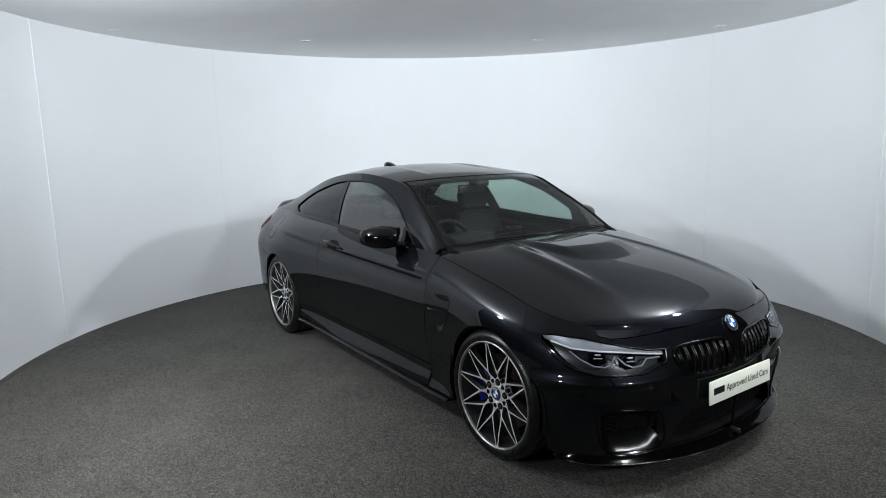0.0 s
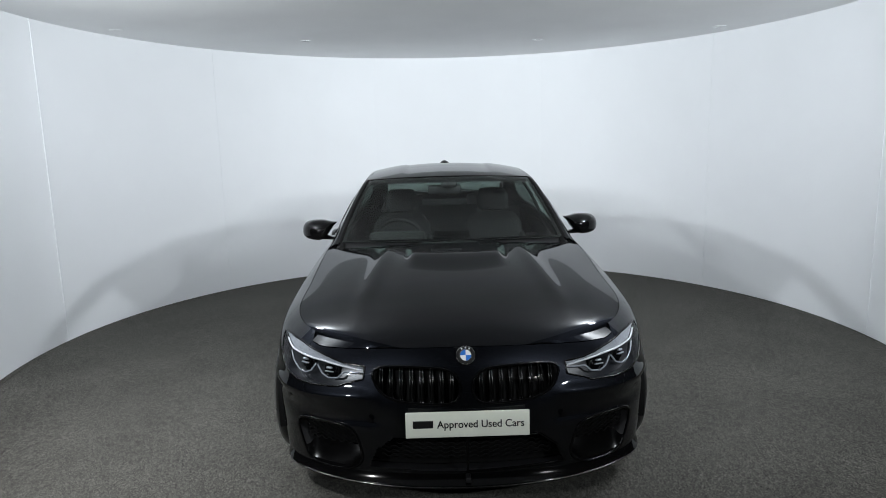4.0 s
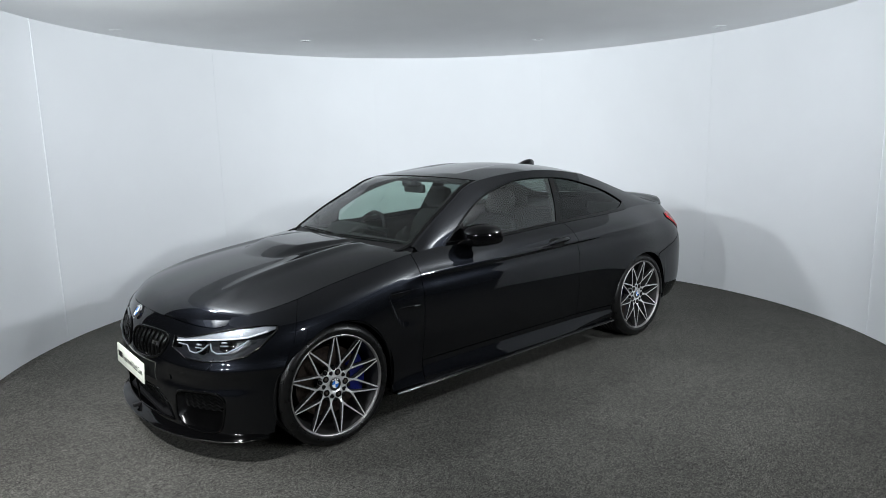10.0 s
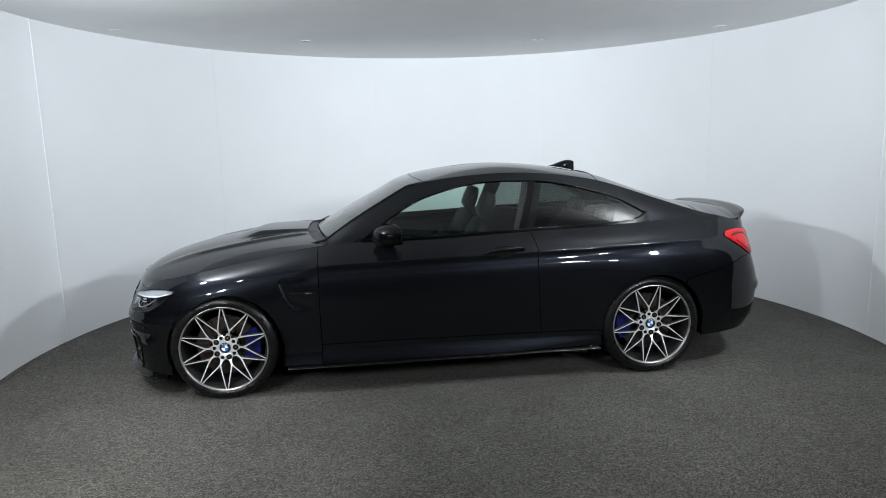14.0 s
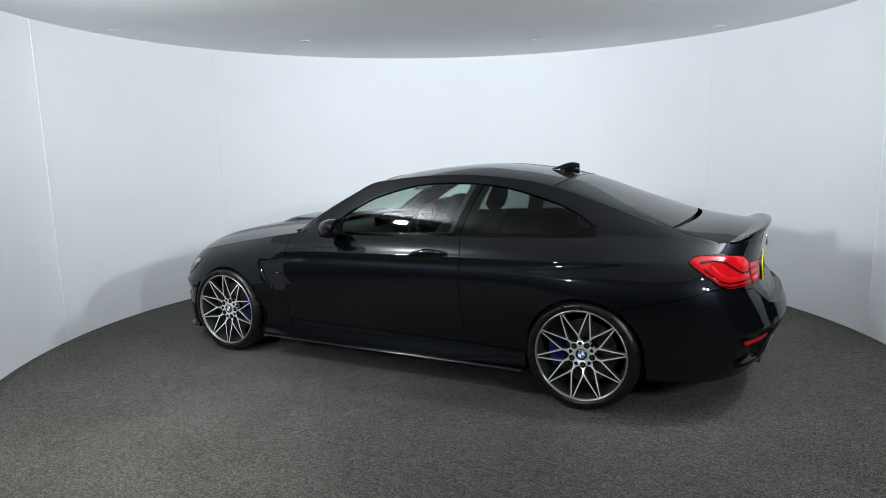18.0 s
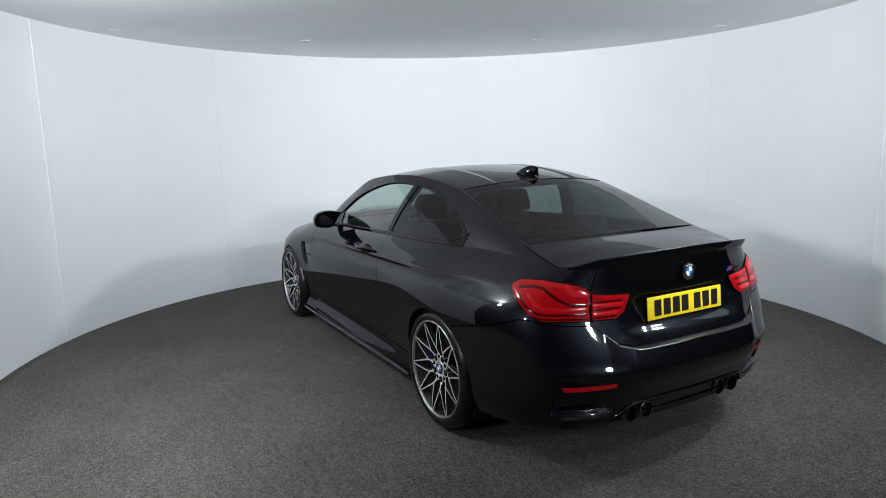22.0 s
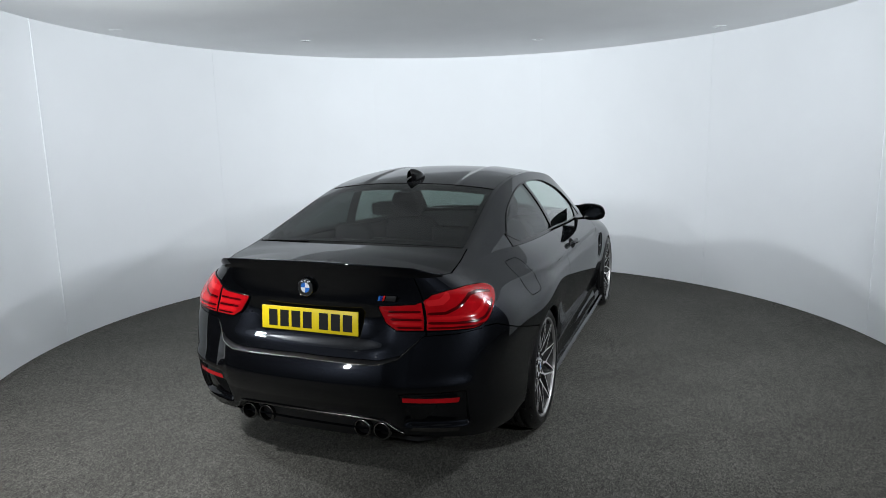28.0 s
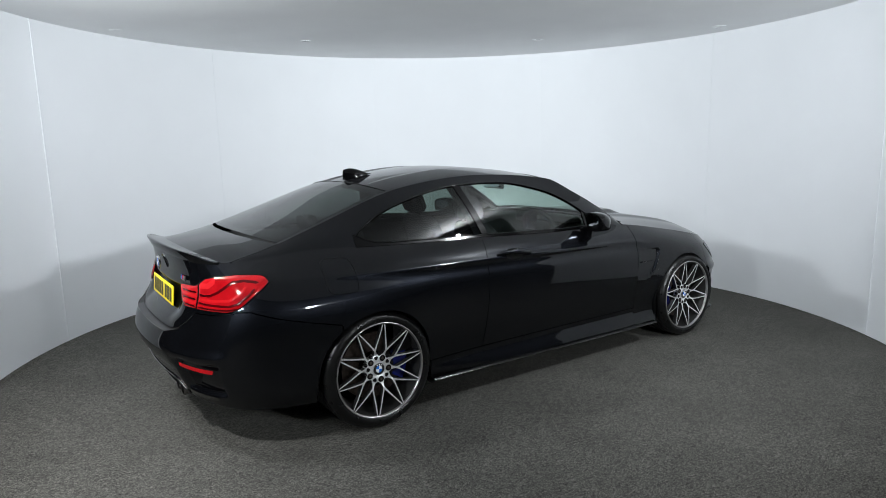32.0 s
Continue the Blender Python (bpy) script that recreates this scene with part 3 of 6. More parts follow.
    # floor pan
    P = np.array([[(x, y, 0.185 + 0.015 * math.cos(9 * x)) for y in np.linspace(-0.80, 0.80, 9)] for x in np.linspace(1.0, -1.0, 30)])
    shell("floor_pan", P, M_SATIN, car, flip=True, thick=0.04)
    for x0, x1 in ((2.1, 1.72), (-1.76, -2.24)):
        P = np.array([[(x, y * np.interp(x, [-2.24, -2.1, -1.76, 1.72, 1.95, 2.1], [0.50, 0.66, 0.77, 0.78, 0.62, 0.38]), 0.18 + (0.06 if x < 0 else 0)) for y in np.linspace(-1, 1, 7)] for x in np.linspace(x0, x1, 8)])
        shell("floor_pan", P, M_SATIN, car, flip=True, thick=0.02)
    P = np.array([[(x, y, 0.24) for y in np.linspace(-0.54, 0.54, 5)] for x in np.linspace(1.75, 1.0, 5)])
    shell("floor_pan", P, M_SATIN, car, flip=True, thick=0.02)
    shell("floor_pan", P - np.array([2.78, 0, 0]), M_SATIN, car, flip=True, thick=0.02)


# ---- bonnet, roof, glass
RAIL = Spline(range(11), [(0.74, 0.735, 0.975), (0.53, 0.69, 1.115), (0.30, 0.635, 1.245), (0.08, 0.597, 1.328), (-0.38, 0.576, 1.370), (-0.76, 0.566, 1.358), (-1.12, 0.564, 1.303),
                          (-1.48, 0.590, 1.19), (-1.85, 0.622, 1.068), (-2.0, 0.637, 1.03), (-2.11, 0.635, 1.00)])
CROWN = Spline(range(9), [(0.862, 0, 0.982), (0.632, 0, 1.114), (0.376, 0, 1.248), (0.150, 0, 1.350), (-0.36, 0, 1.426), (-0.78, 0, 1.413), (-1.17, 0, 1.345), (-1.55, 0, 1.21), (-1.93, 0, 1.088)])


def top(u, w, out=0.0):
    """Windscreen (u 0 to 3), roof (3 to 6) and rear window (6 to 8); w from -1 (right rail) to 1."""
    u, w = np.broadcast_arrays(np.asarray(u, float), np.asarray(w, float))
    a, c = RAIL(u), CROWN(u)
    k = (1 - np.abs(w) ** 2.3)[..., None]
    p = a + (c - a) * k
    p[..., 1] = a[..., 1] * w
    if out:
        p[..., 2] += out
    return p


_belt = LOOPS[4](np.linspace(_knots[4], _knots[13], 60))
BELT = Spline(-_belt[:, 0], _belt)


def flank(u, w):
    """The side of the cabin between belt (w 0) and roof rail (w 1)."""
    u, w = np.broadcast_arrays(np.asarray(u, float), np.asarray(w, float))
    r = RAIL(u)
    b = BELT(-r[..., 0])
    p = b + (r - b) * w[..., None]
    p[..., 1] += 0.020 * np.sin(np.pi * w) * np.clip((r[..., 2] - b[..., 2]) / 0.3, 0, 1)
    return p


_uu = np.linspace(0, 10, 500)
_ux = RAIL(_uu)[:, 0]


def u_at(x):
    return np.interp(-np.asarray(x, float), -_ux, _uu)


def w_at(u, z):
    r = RAIL(u)
    b = BELT(-r[..., 0])
    return (z - b[..., 2]) / np.maximum(r[..., 2] - b[..., 2], 0.02)


# edges of the side glass in x, z
DLO_TOP = Spline([-0.52, -0.379, -0.26, -0.10, 0.01, 0.18, 0.41, 0.63, 0.83, 1.07, 1.30, 1.44], [[z] for z in (0.972, 1.072, 1.148, 1.226, 1.260, 1.300, 1.320, 1.316, 1.295, 1.238, 1.155, 1.072)])


def dlo(x):
    u = u_at(x)
    low = w_at(u, BELT(-np.asarray(x))[..., 2] + 0.014 + 0.05 * np.clip((-np.asarray(x) - 1.30) / 0.14, 0, 1) ** 1.5)
    return u, low, np.maximum(w_at(u, DLO_TOP(-np.asarray(x))[..., 0]), low + 0.004)


def bonnet_form(u, w):
    s0, s1 = s_at_x(1.855, 4.0), s_at_x(0.765, 4.0)
    g = body(s0 + (s1 - s0) * u, 4.0)
    mid = Spline([0, 0.07, 0.25, 0.5, 0.75, 1.0], [(2.082, 0, 0.738), (2.020, 0, 0.782), (1.83, 0, 0.858), (1.51, 0, 0.925), (1.18, 0, 0.968), (0.915, 0, 0.985)])(u)
    k = (1 - np.abs(w) ** 2.5)[..., None]
    p = g + (mid - g) * k
    p[..., 1] = g[..., 1] * w
    # the front edge rolls over towards the nose
    p[..., 2] -= 0.016 * np.clip(1 - np.asarray(u) / 0.10, 0, 1) ** 2
    x, y = p[..., 0], np.abs(p[..., 1])
    step = lambda q: np.clip(q, 0, 1) ** 2 * (3 - 2 * np.clip(q, 0, 1))
    # power dome: a low bulge that starts with a step and runs back to the screen, and two long creases
    dome = step((0.285 + 0.06 * (1.35 - x) - y) / 0.07) * (lambda q: 0.5 * step(q) + 0.5 * np.clip(q, 0, 1))((1.465 - 1.1 * y * y - x) / 0.185)
    p[..., 2] += 0.034 * dome * np.clip(1.0 - 0.75 * (1.27 - x) / 0.45, 0.2, 1)
    edge = 0.40 + 0.10 * (x - 1.1)
    p[..., 2] += 0.012 * np.exp(-((y - edge) / 0.05) ** 2) * step((2.0 - x) / 0.4) * step((x - 0.8) / 0.2)
    return p


def build_top():
    u, w = np.meshgrid(np.linspace(0, 1, 150), np.linspace(-0.995, 0.995, 131), indexing="ij")
    shell("bonnet", bonnet_form(u, w), M_PAINT, car, flip=True, label="black bonnet with a raised power dome")
    # cowl between bonnet and screen
    w1 = np.linspace(-0.97, 0.97, 50)
    a = bonnet_form(np.ones(50), w1) - np.array([0.0, 0, 0.014])
    b = top(np.full(50, 0.12), w1, -0.012)
    P = np.stack([a, (a + b) / 2 - np.array([0, 0, 0.012]), b], 1)
    shell("cowl", P, M_SATIN, car, thick=0)
    # panes and roof
    mk = lambda u0, u1, w0, nu, nv, out=0.0: top(*np.meshgrid(np.linspace(u0, u1, nu), np.linspace(-w0, w0, nv), indexing="ij"), out)
    ws = shell("windscreen", mk(0.06, 2.98, 0.955, 40, 50), G_CLEAR, car, flip=True, thick=0, label="green-tinted windscreen")
    rw = shell("rear_window", mk(6.03, 7.96, 0.962, 30, 50), G_PRIVACY, car, flip=True, thick=0, label="dark tinted rear window")
    for pane in (ws, rw):
        pane.visible_shadow = False
    P = mk(3.0, 6.0, 0.965, 60, 90)
    q = np.clip((0.33 - np.abs(P[..., 1])) / 0.04, 0, 1)
    P[..., 2] -= 0.009 * q * q * (3 - 2 * q) * np.clip((0.05 - P[..., 0]) / 0.3, 0, 1)
    shell("roof", P, M_CARBON, car, flip=True, label="lacquered carbon roof with a raised middle", thick=0.03)
    w1 = np.linspace(-0.955, 0.955, 40)
    vs, fs = tube(top(np.full(40, 2.992), w1, 0.001), 0.0032, 6)
    part("roof_seam", mesh_of("roof_seam", vs, fs, M_GLOSS), M_GLOSS, car, "slim gloss black seal")
    vs, fs = tube(top(np.full(40, 6.015), w1, 0.001), 0.0028, 6)
    part("roof_seam", mesh_of("roof_seam", vs, fs, M_GLOSS), M_GLOSS, car, "slim gloss black seal")
    # black borders of the panes
    for nm, u0, u1, w0, par in (("screen_border", 0.06, 2.98, 0.955, ws), ("rear_border", 6.03, 7.96, 0.962, rw)):
        t = np.linspace(0, 1, 40)
        for us, wsd in ((u0 + (u1 - u0) * t, -w0 + 0 * t), (u0 + (u1 - u0) * t, w0 + 0 * t), (u1 + 0 * t, -w0 + 2 * w0 * t), (u0 + 0 * t, -w0 + 2 * w0 * t)):
            inner = 0.055 if us[0] == us[-1] else 0.0
            wi = wsd * (1 - (0.045 if us[0] != us[-1] else 0.0))
            ui = us + (inner * (1 if us[0] == u0 else -1) * (1.6 if us[0] == us[-1] else 0))
            P = np.stack([top(us, wsd, -0.003), top(ui, wi, -0.003)], 1)
            shell(nm, P, M_DEEP, par, thick=0)
    # pillars and roof rails: all of the cabin's side but the glass
    xs = np.linspace(0.52, -1.44, 130)
    u, lo, hi = dlo(xs)
    f = np.linspace(0, 1, 9)
    P = flank(u[:, None], hi[:, None] + (1.0 - hi[:, None]) * f)
    both("roof_rail", P, M_PAINT, car, thick=0.02, flip=False)
    ua = np.linspace(0, u_at(0.52), 24)
    both("front_pillar", flank(ua[:, None], np.linspace(0, 1, 12)[None, :]), M_PAINT, car)
    uc = np.linspace(u_at(-1.44), 10, 40)
    both("rear_pillar", flank(uc[:, None], np.linspace(0, 1, 16)[None, :]), M_PAINT, car)
    rim = np.linspace(0.955, 1.0, 4)
    both("screen_pillar", top(np.linspace(0.0, 3.05, 40)[:, None], rim[None, :]), M_PAINT, car, thick=0.02, flip=True)
    both("roof_gutter", top(np.linspace(3.05, 6.0, 40)[:, None], np.linspace(0.967, 1.0, 3)[None, :]), M_PAINT, car, thick=0.02, flip=True)
    both("rear_screen_pillar", top(np.linspace(6.0, 8.0, 30)[:, None], np.linspace(0.964, 1.0, 5)[None, :]), M_PAINT, car, thick=0.02, flip=True)
    # black mouldings that stand proud along the screen's sides, flared over the bonnet's corners
    for sgn in (1, -1):
        uu = np.linspace(0.0, 3.02, 50)
        lift = 0.008 * np.clip((3.02 - uu) / 0.4, 0.15, 1)
        P = np.stack([top(uu, sgn * 0.945), top(uu, sgn * 0.954) + np.array([0, 0, 1.0]) * lift[:, None], top(uu, sgn * 0.966) + np.array([0, 0, 1.0]) * lift[:, None], top(uu, sgn * 0.974)], 1)
        mould = shell("screen_moulding", P, M_DEEP, car, flip=sgn > 0, thick=0, label="black screen moulding")
        a = np.linspace(0, 2 * np.pi, 16, endpoint=False)
        secs = [np.stack([np.full(16, x), sgn * (y + ry * np.cos(a)), z + rz * np.sin(a)], 1) for x, y, z, ry, rz in ((0.62, 0.683, 1.048, 0.007, 0.007), (0.70, 0.688, 0.997, 0.012, 0.009), (0.77, 0.686, 0.967, 0.018, 0.008), (0.82, 0.682, 0.958, 0.018, 0.005), (0.855, 0.677, 0.953, 0.004, 0.002))]
        vs, fs = loft(secs)
        part("moulding_foot", mesh_of("moulding_foot", vs, fs if sgn < 0 else [q[::-1] for q in fs], M_DEEP), M_DEEP, mould)
    # belt trim under the glass
    P = flank(u[:, None], lo[:, None] * np.array([0.0, 0.5, 1.0])[None, :])
    P[..., 1] += 0.004
    both("belt_trim", P, M_GLOSS, car)
    # side glass, parted by the raked middle pillar
    split = lambda wv: -0.548 - 0.105 * np.clip(wv, 0, 1)
    for nm, mat, x0, x1, lab in (("door_window", G_SIDE, 0.515, None, "green-tinted door glass"), ("quarter_window", G_PRIVACY, None, -1.435, "dark tinted quarter glass")):
        rows = []
        for fz in np.linspace(0, 1, 14):
            xa = x0 if x0 is not None else split(fz) - 0.022
            xb = x1 if x1 is not None else split(fz) + 0.022
            x = np.linspace(xa, xb, 70)
            uu, l2, h2 = dlo(x)
            q = flank(uu, l2 + (h2 - l2) * fz)
            q[:, 1] -= 0.006
            rows.append(q)
        for pane in both(nm, np.stack(rows, 1), mat, car, lab, thick=0):
            pane.visible_shadow = False
    rows = []
    for fz in np.linspace(0, 1, 14):
        x = np.linspace(split(fz) + 0.024, split(fz) - 0.024, 4)
        uu, l2, h2 = dlo(x)
        rows.append(flank(uu, l2 + (h2 - l2) * fz))
    both("middle_pillar", np.stack(rows, 1), M_GLOSS, car)
    rows = []
    for fz in np.linspace(-0.1, 1, 14):
        x = np.linspace(split(fz) + 0.060, split(fz) - 0.075, 6)
        uu, l2, h2 = dlo(x)
        q = flank(uu, l2 + (h2 + 0.05 - l2) * fz)
        q[:, 1] -= 0.013
        rows.append(q)
    both("pillar_trim", np.stack(rows, 1), M_HEADLINER, car, thick=0.004)
    # seals round the side glass
    uu, l2, h2 = dlo(xs)
    ring = np.concatenate([flank(uu, h2), flank(uu, l2)[::-1]])
    for sgn in (1, -1):
        v, fcs = tube(ring * np.array([1, sgn, 1]), 0.006, 6, closed=True)
        part("window_seal", mesh_of("window_seal", v, fcs, M_GLOSS), M_GLOSS, car)
    # boot lid top
    f = np.linspace(0, 1, 40)
    side = np.concatenate([RAIL(8 + 2 * f[:20] / f[19])])
    s0, s1 = s_at_x(-2.11, 4.0), s_at_x(-2.262, 4.0)
    side = np.concatenate([side, body(np.linspace(s0, s1, 21)[1:], 4.0)])
    mid = Spline([0, 0.5, 1.0], [(-1.945, 0, 1.083), (-2.13, 0, 1.068), (-2.33, 0, 1.045)])(f)
    w = np.linspace(-0.99, 0.99, 61)
    k = (1 - np.abs(w) ** 2.4)[None, :, None]
    P = side[:, None, :] + (mid - side)[:, None, :] * k
    P[..., 1] = side[:, None, 1] * w[None, :]
    shell("boot_lid", P, M_PAINT, car, flip=True, label="black boot lid")
    # ducktail lip along the boot's whole edge, from lamp to lamp
    s_a = on_skin("rear", np.array([0.612]), np.array([0.995]))[0][0]
    se = np.linspace(s_a, 2 * S_END - s_a, 101)
    E = body(se, np.full(101, 4.0))
    n = skin(se, np.full(101, 3.4), 1.0) - body(se, np.full(101, 3.4))
    n[:, 2] = 0
    n /= np.linalg.norm(n, axis=1, keepdims=True)
    up = np.array([0, 0, 1.0])
    d = np.clip(np.minimum(se - se[0], se[-1] - se) / 0.22, 0, 1)
    rise = (0.004 + 0.030 * d * d * (3 - 2 * d))[:, None]
    inner = (0.004 + 0.016 * (1 - (np.abs(E[:, 1]) / 0.62) ** 2))[:, None]
    rows = [E - n * 0.075 + up * inner, E - n * 0.035 + up * (0.7 * inner + 0.30 * rise), E - n * 0.006 + up * (0.4 * inner + 0.72 * rise), E + n * (0.006 + 0.5 * rise) + up * (0.004 + rise), E + n * (0.007 + 0.5 * rise) + up * (rise - 0.001), E + n * 0.003 - up * 0.012]
    shell("lip_spoiler", np.stack(rows, 1), M_PAINT, car, thick=0, label="black ducktail lip spoiler")


# ---------------------------------------------------------------- nose
def rounded(cy, cz, hy, hz, power=3.0, skew=0.0, taper=0.0, n=48):
    """A soft-cornered outline in y, z: taper narrows it towards the bottom, skew lifts its outer end."""
    a = np.linspace(0, 2 * np.pi, n, endpoint=False)
    c, d = np.cos(a), np.sin(a)
    y, z = np.sign(c) * np.abs(c) ** (2 / power), np.sign(d) * np.abs(d) ** (2 / power)
    return np.stack([cy + hy * y * (1 + taper * z), cz + hz * z + skew * y], 1)


def poly(corners, n=12):
    """A closed outline through corners, its sides cut into n pieces."""
    c = np.asarray(corners, float)
    return np.concatenate([c[i] + (c[(i + 1) % len(c)] - c[i]) * np.linspace(0, 1, n, endpoint=False)[:, None] for i in range(len(c))])


def inside(p, outline):
    """Which of the points (y, z) lie within the outline."""
    x, y = p[:, 0][:, None], p[:, 1][:, None]
    x0, y0 = outline[:, 0][None], outline[:, 1][None]
    x1, y1 = np.roll(outline[:, 0], -1)[None], np.roll(outline[:, 1], -1)[None]
    hit = ((y0 > y) != (y1 > y)) & (x < (x1 - x0) * (y - y0) / (y1 - y0 + 1e-12) + x0)
    return hit.sum(1) % 2 == 1


def softened(corners, rounds=3):
    """A closed outline with its corners cut smooth."""
    c = np.asarray(corners, float)
    for _ in range(rounds):
        d = np.roll(c, -1, 0)
        c = np.stack([0.75 * c + 0.25 * d, 0.25 * c + 0.75 * d], 1).reshape(-1, 2)
    return c


KIDNEY = softened([(0.026, 0.508), (0.165, 0.503), (0.305, 0.514), (0.380, 0.555), (0.412, 0.645), (0.235, 0.656), (0.030, 0.648)])
MID_INTAKE = poly([(-0.425, 0.205), (0.0, 0.192), (0.425, 0.205), (0.388, 0.29), (0.31, 0.352), (-0.31, 0.352), (-0.388, 0.29)])
SIDE_INTAKE = softened([(0.448, 0.228), (0.508, 0.178), (0.61, 0.170), (0.705, 0.180), (0.735, 0.25), (0.767, 0.392), (0.645, 0.402), (0.490, 0.386), (0.466, 0.305)])
LAMP_IN, LAMP_OUT = 0.438, 1.025
LAMP_LOW = ([0, 0.13, 0.19, 0.40, 0.60, 0.78, 0.90, 1.0], [0.594, 0.572, 0.557, 0.553, 0.558, 0.578, 0.622, 0.688])
LAMP_HIGH = ([0, 0.15, 0.27, 0.40, 0.63, 0.86, 1.0], [0.644, 0.650, 0.664, 0.681, 0.705, 0.713, 0.709])


def lamp_outline(s):
    """Lower and upper edge of the headlamp at s."""
    t = np.clip((s - LAMP_IN) / (LAMP_OUT - LAMP_IN), 0, 1)
    return np.stack([np.interp(t, *LAMP_LOW), np.interp(t, *LAMP_HIGH)], -1)


def ring_on(where, outline, radius, mat, parent, name, out=0.002, side=1):
    s, v = on_skin(where, outline[:, 0], outline[:, 1])
    vs, fs = tube(skin(s, v, out) * np.array([1, side, 1]), radius, 8, closed=True)
    return part(name, mesh_of(name, vs, fs, mat), mat, parent)


def flat_on(where, outline, mat, parent, name, out, side=1, label=""):
    """A flush patch on the skin within an outline: a fan round its middle."""
    mid = outline.mean(0)
    rows = [mid + (outline - mid) * f for f in (0.001, 0.35, 0.7, 1.0)]
    P = np.stack([skin(*on_skin(where, r[:, 0], r[:, 1]), out) for r in rows], 1) * np.array([1, side, 1])
    n, m = P.shape[:2]
    return part(name, mesh_of(name, P.reshape(-1, 3), grid_faces(n, m, wrap=True), mat), mat, parent, label)


def build_nose():
    sb = S_FB
    s = np.linspace(-sb, sb, 261)
    v = np.linspace(0, 1, 76)
    s_cor = s_at_x(1.855, 4.0)
    edge_v = lambda q: np.interp(np.abs(q), [0, 0.10, 0.353, 0.56, 0.68, s_cor], [3.91, 3.89, 3.80, 3.69, 3.64, 3.72])
    s_up = np.abs(s) * float(nose_end(4.0)) / S_FB
    hi = np.where(s_up < s_cor, edge_v(s_up) - 0.03, 4.0)
    ss, vv = np.broadcast_arrays(s[:, None], hi[:, None] * v[None, :])
    # the shut line to the wing leans back above
    ss = ss * (nose_end(vv) / S_FB)
    P = body(ss, vv)
    # a shelf under lamps and grilles, a hollow below it
    n = skin(ss, vv, 1.0) - P
    ya, z = np.abs(P[..., 1]), P[..., 2]
    off = 0.014 * np.exp(-((z - 0.522 + 0.03 * np.clip(ya - 0.45, 0, 1)) / 0.026) ** 2) * np.clip((ya - 0.36) / 0.10, 0, 1)
    off -= 0.012 * np.exp(-((z - 0.425) / 0.035) ** 2) * np.clip((ya - 0.30) / 0.10, 0, 1) * np.clip((0.86 - ya) / 0.06, 0, 1)
    P = P + n * off[..., None]
    mid = (P[:-1, :-1] + P[1:, 1:]) / 2
    sm, zm = np.abs((ss[:-1, :-1] + ss[1:, 1:]) / 2).ravel(), mid[..., 2].ravel()
    lo_hi = lamp_outline(sm)
    in_lamp = (sm > LAMP_IN) & (sm < LAMP_OUT) & (zm > lo_hi[:, 0]) & (zm < lo_hi[:, 1])
    yz = np.stack([np.abs(mid[..., 1].ravel()), zm], 1)
    full = np.stack([mid[..., 1].ravel(), zm], 1)
    hole = inside(yz, KIDNEY) | inside(full, MID_INTAKE) | inside(yz, SIDE_INTAKE) | in_lamp
    bumper = shell("front_bumper", P, M_PAINT, car, keep=lambda p: ~hole)
    # the bonnet's turned-down front edge
    sl = np.linspace(-s_cor, s_cor, 121)
    yc = body(np.array([s_cor]), np.array([4.0]))[0, 1]
    front = bonnet_form(np.zeros(121), np.clip(body(sl, np.full(121, 4.0))[:, 1] / yc, -0.995, 0.995))
    f = np.linspace(0, 1, 8)
    v0 = edge_v(sl)
    Q = body(sl[:, None] + 0 * f, v0[:, None] + (4.0 - v0)[:, None] * f) + f[None, :, None] * (front - body(sl, np.full(121, 4.0)))[:, None, :]
    shell("bonnet_edge", Q, M_PAINT, car, thick=0)
    # near-black sheet behind the openings: the void's shade put in as colour
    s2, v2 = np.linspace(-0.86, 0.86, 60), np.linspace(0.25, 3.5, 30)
    shell("intake_shade_sheet", skin(s2[:, None], v2[None, :], -0.075), M_DEEP, bumper, thick=0)
    for side in (1, -1):
        kid = ring_on("front", KIDNEY, 0.006, M_GLOSS, car, "kidney_grille", 0.003, side)
        kid["label"] = "gloss black kidney grille with upright double bars"
        for i in range(8):
            y = 0.062 + i * 0.0432
            col = KIDNEY[np.argsort(np.abs(KIDNEY[:, 0] - y))[:6]]
            z0, z1 = col[:, 1].min() + 0.004, col[:, 1].max() - 0.004
            for dy in (-0.0055, 0.0055):
                zz = np.linspace(z0, z1, 9)
                sy, vy = on_skin("front", np.full(9, y + dy), zz)
                pts = skin(sy, vy, -0.012)
                pts[:, 0] += 0.012 * np.sin(np.pi * np.linspace(0, 1, 9))
                vs, fs = tube(pts * np.array([1, side, 1]), 0.0042, 6)
                part("bar", mesh_of("bar", vs, fs, M_BAR), M_BAR, kid)
        ring_on("front", SIDE_INTAKE, 0.006, M_GLOSS, bumper, "intake_edge", 0.0, side)
        # walls of the duct, and the scoop that rises inwards from its lower edge
        rim = skin(*on_skin("front", SIDE_INTAKE[:, 0], SIDE_INTAKE[:, 1]), 0.0)
        inn = SIDE_INTAKE.mean(0) + (SIDE_INTAKE - SIDE_INTAKE.mean(0)) * 0.86
        back = skin(*on_skin("front", inn[:, 0], inn[:, 1]), -0.072)
        P = np.stack([rim, rim * 0.6 + back * 0.4, back], 1) * np.array([1, side, 1])
        part("duct", mesh_of("duct", P.reshape(-1, 3), grid_faces(len(P), 3, side > 0, wrap=True), M_SATIN), M_SATIN, bumper, "deep satin black air duct")
        low = np.array([(0.450, 0.232), (0.480, 0.204), (0.512, 0.181), (0.56, 0.175), (0.61, 0.172), (0.66, 0.176), (0.700, 0.183), (0.716, 0.212), (0.728, 0.245)])
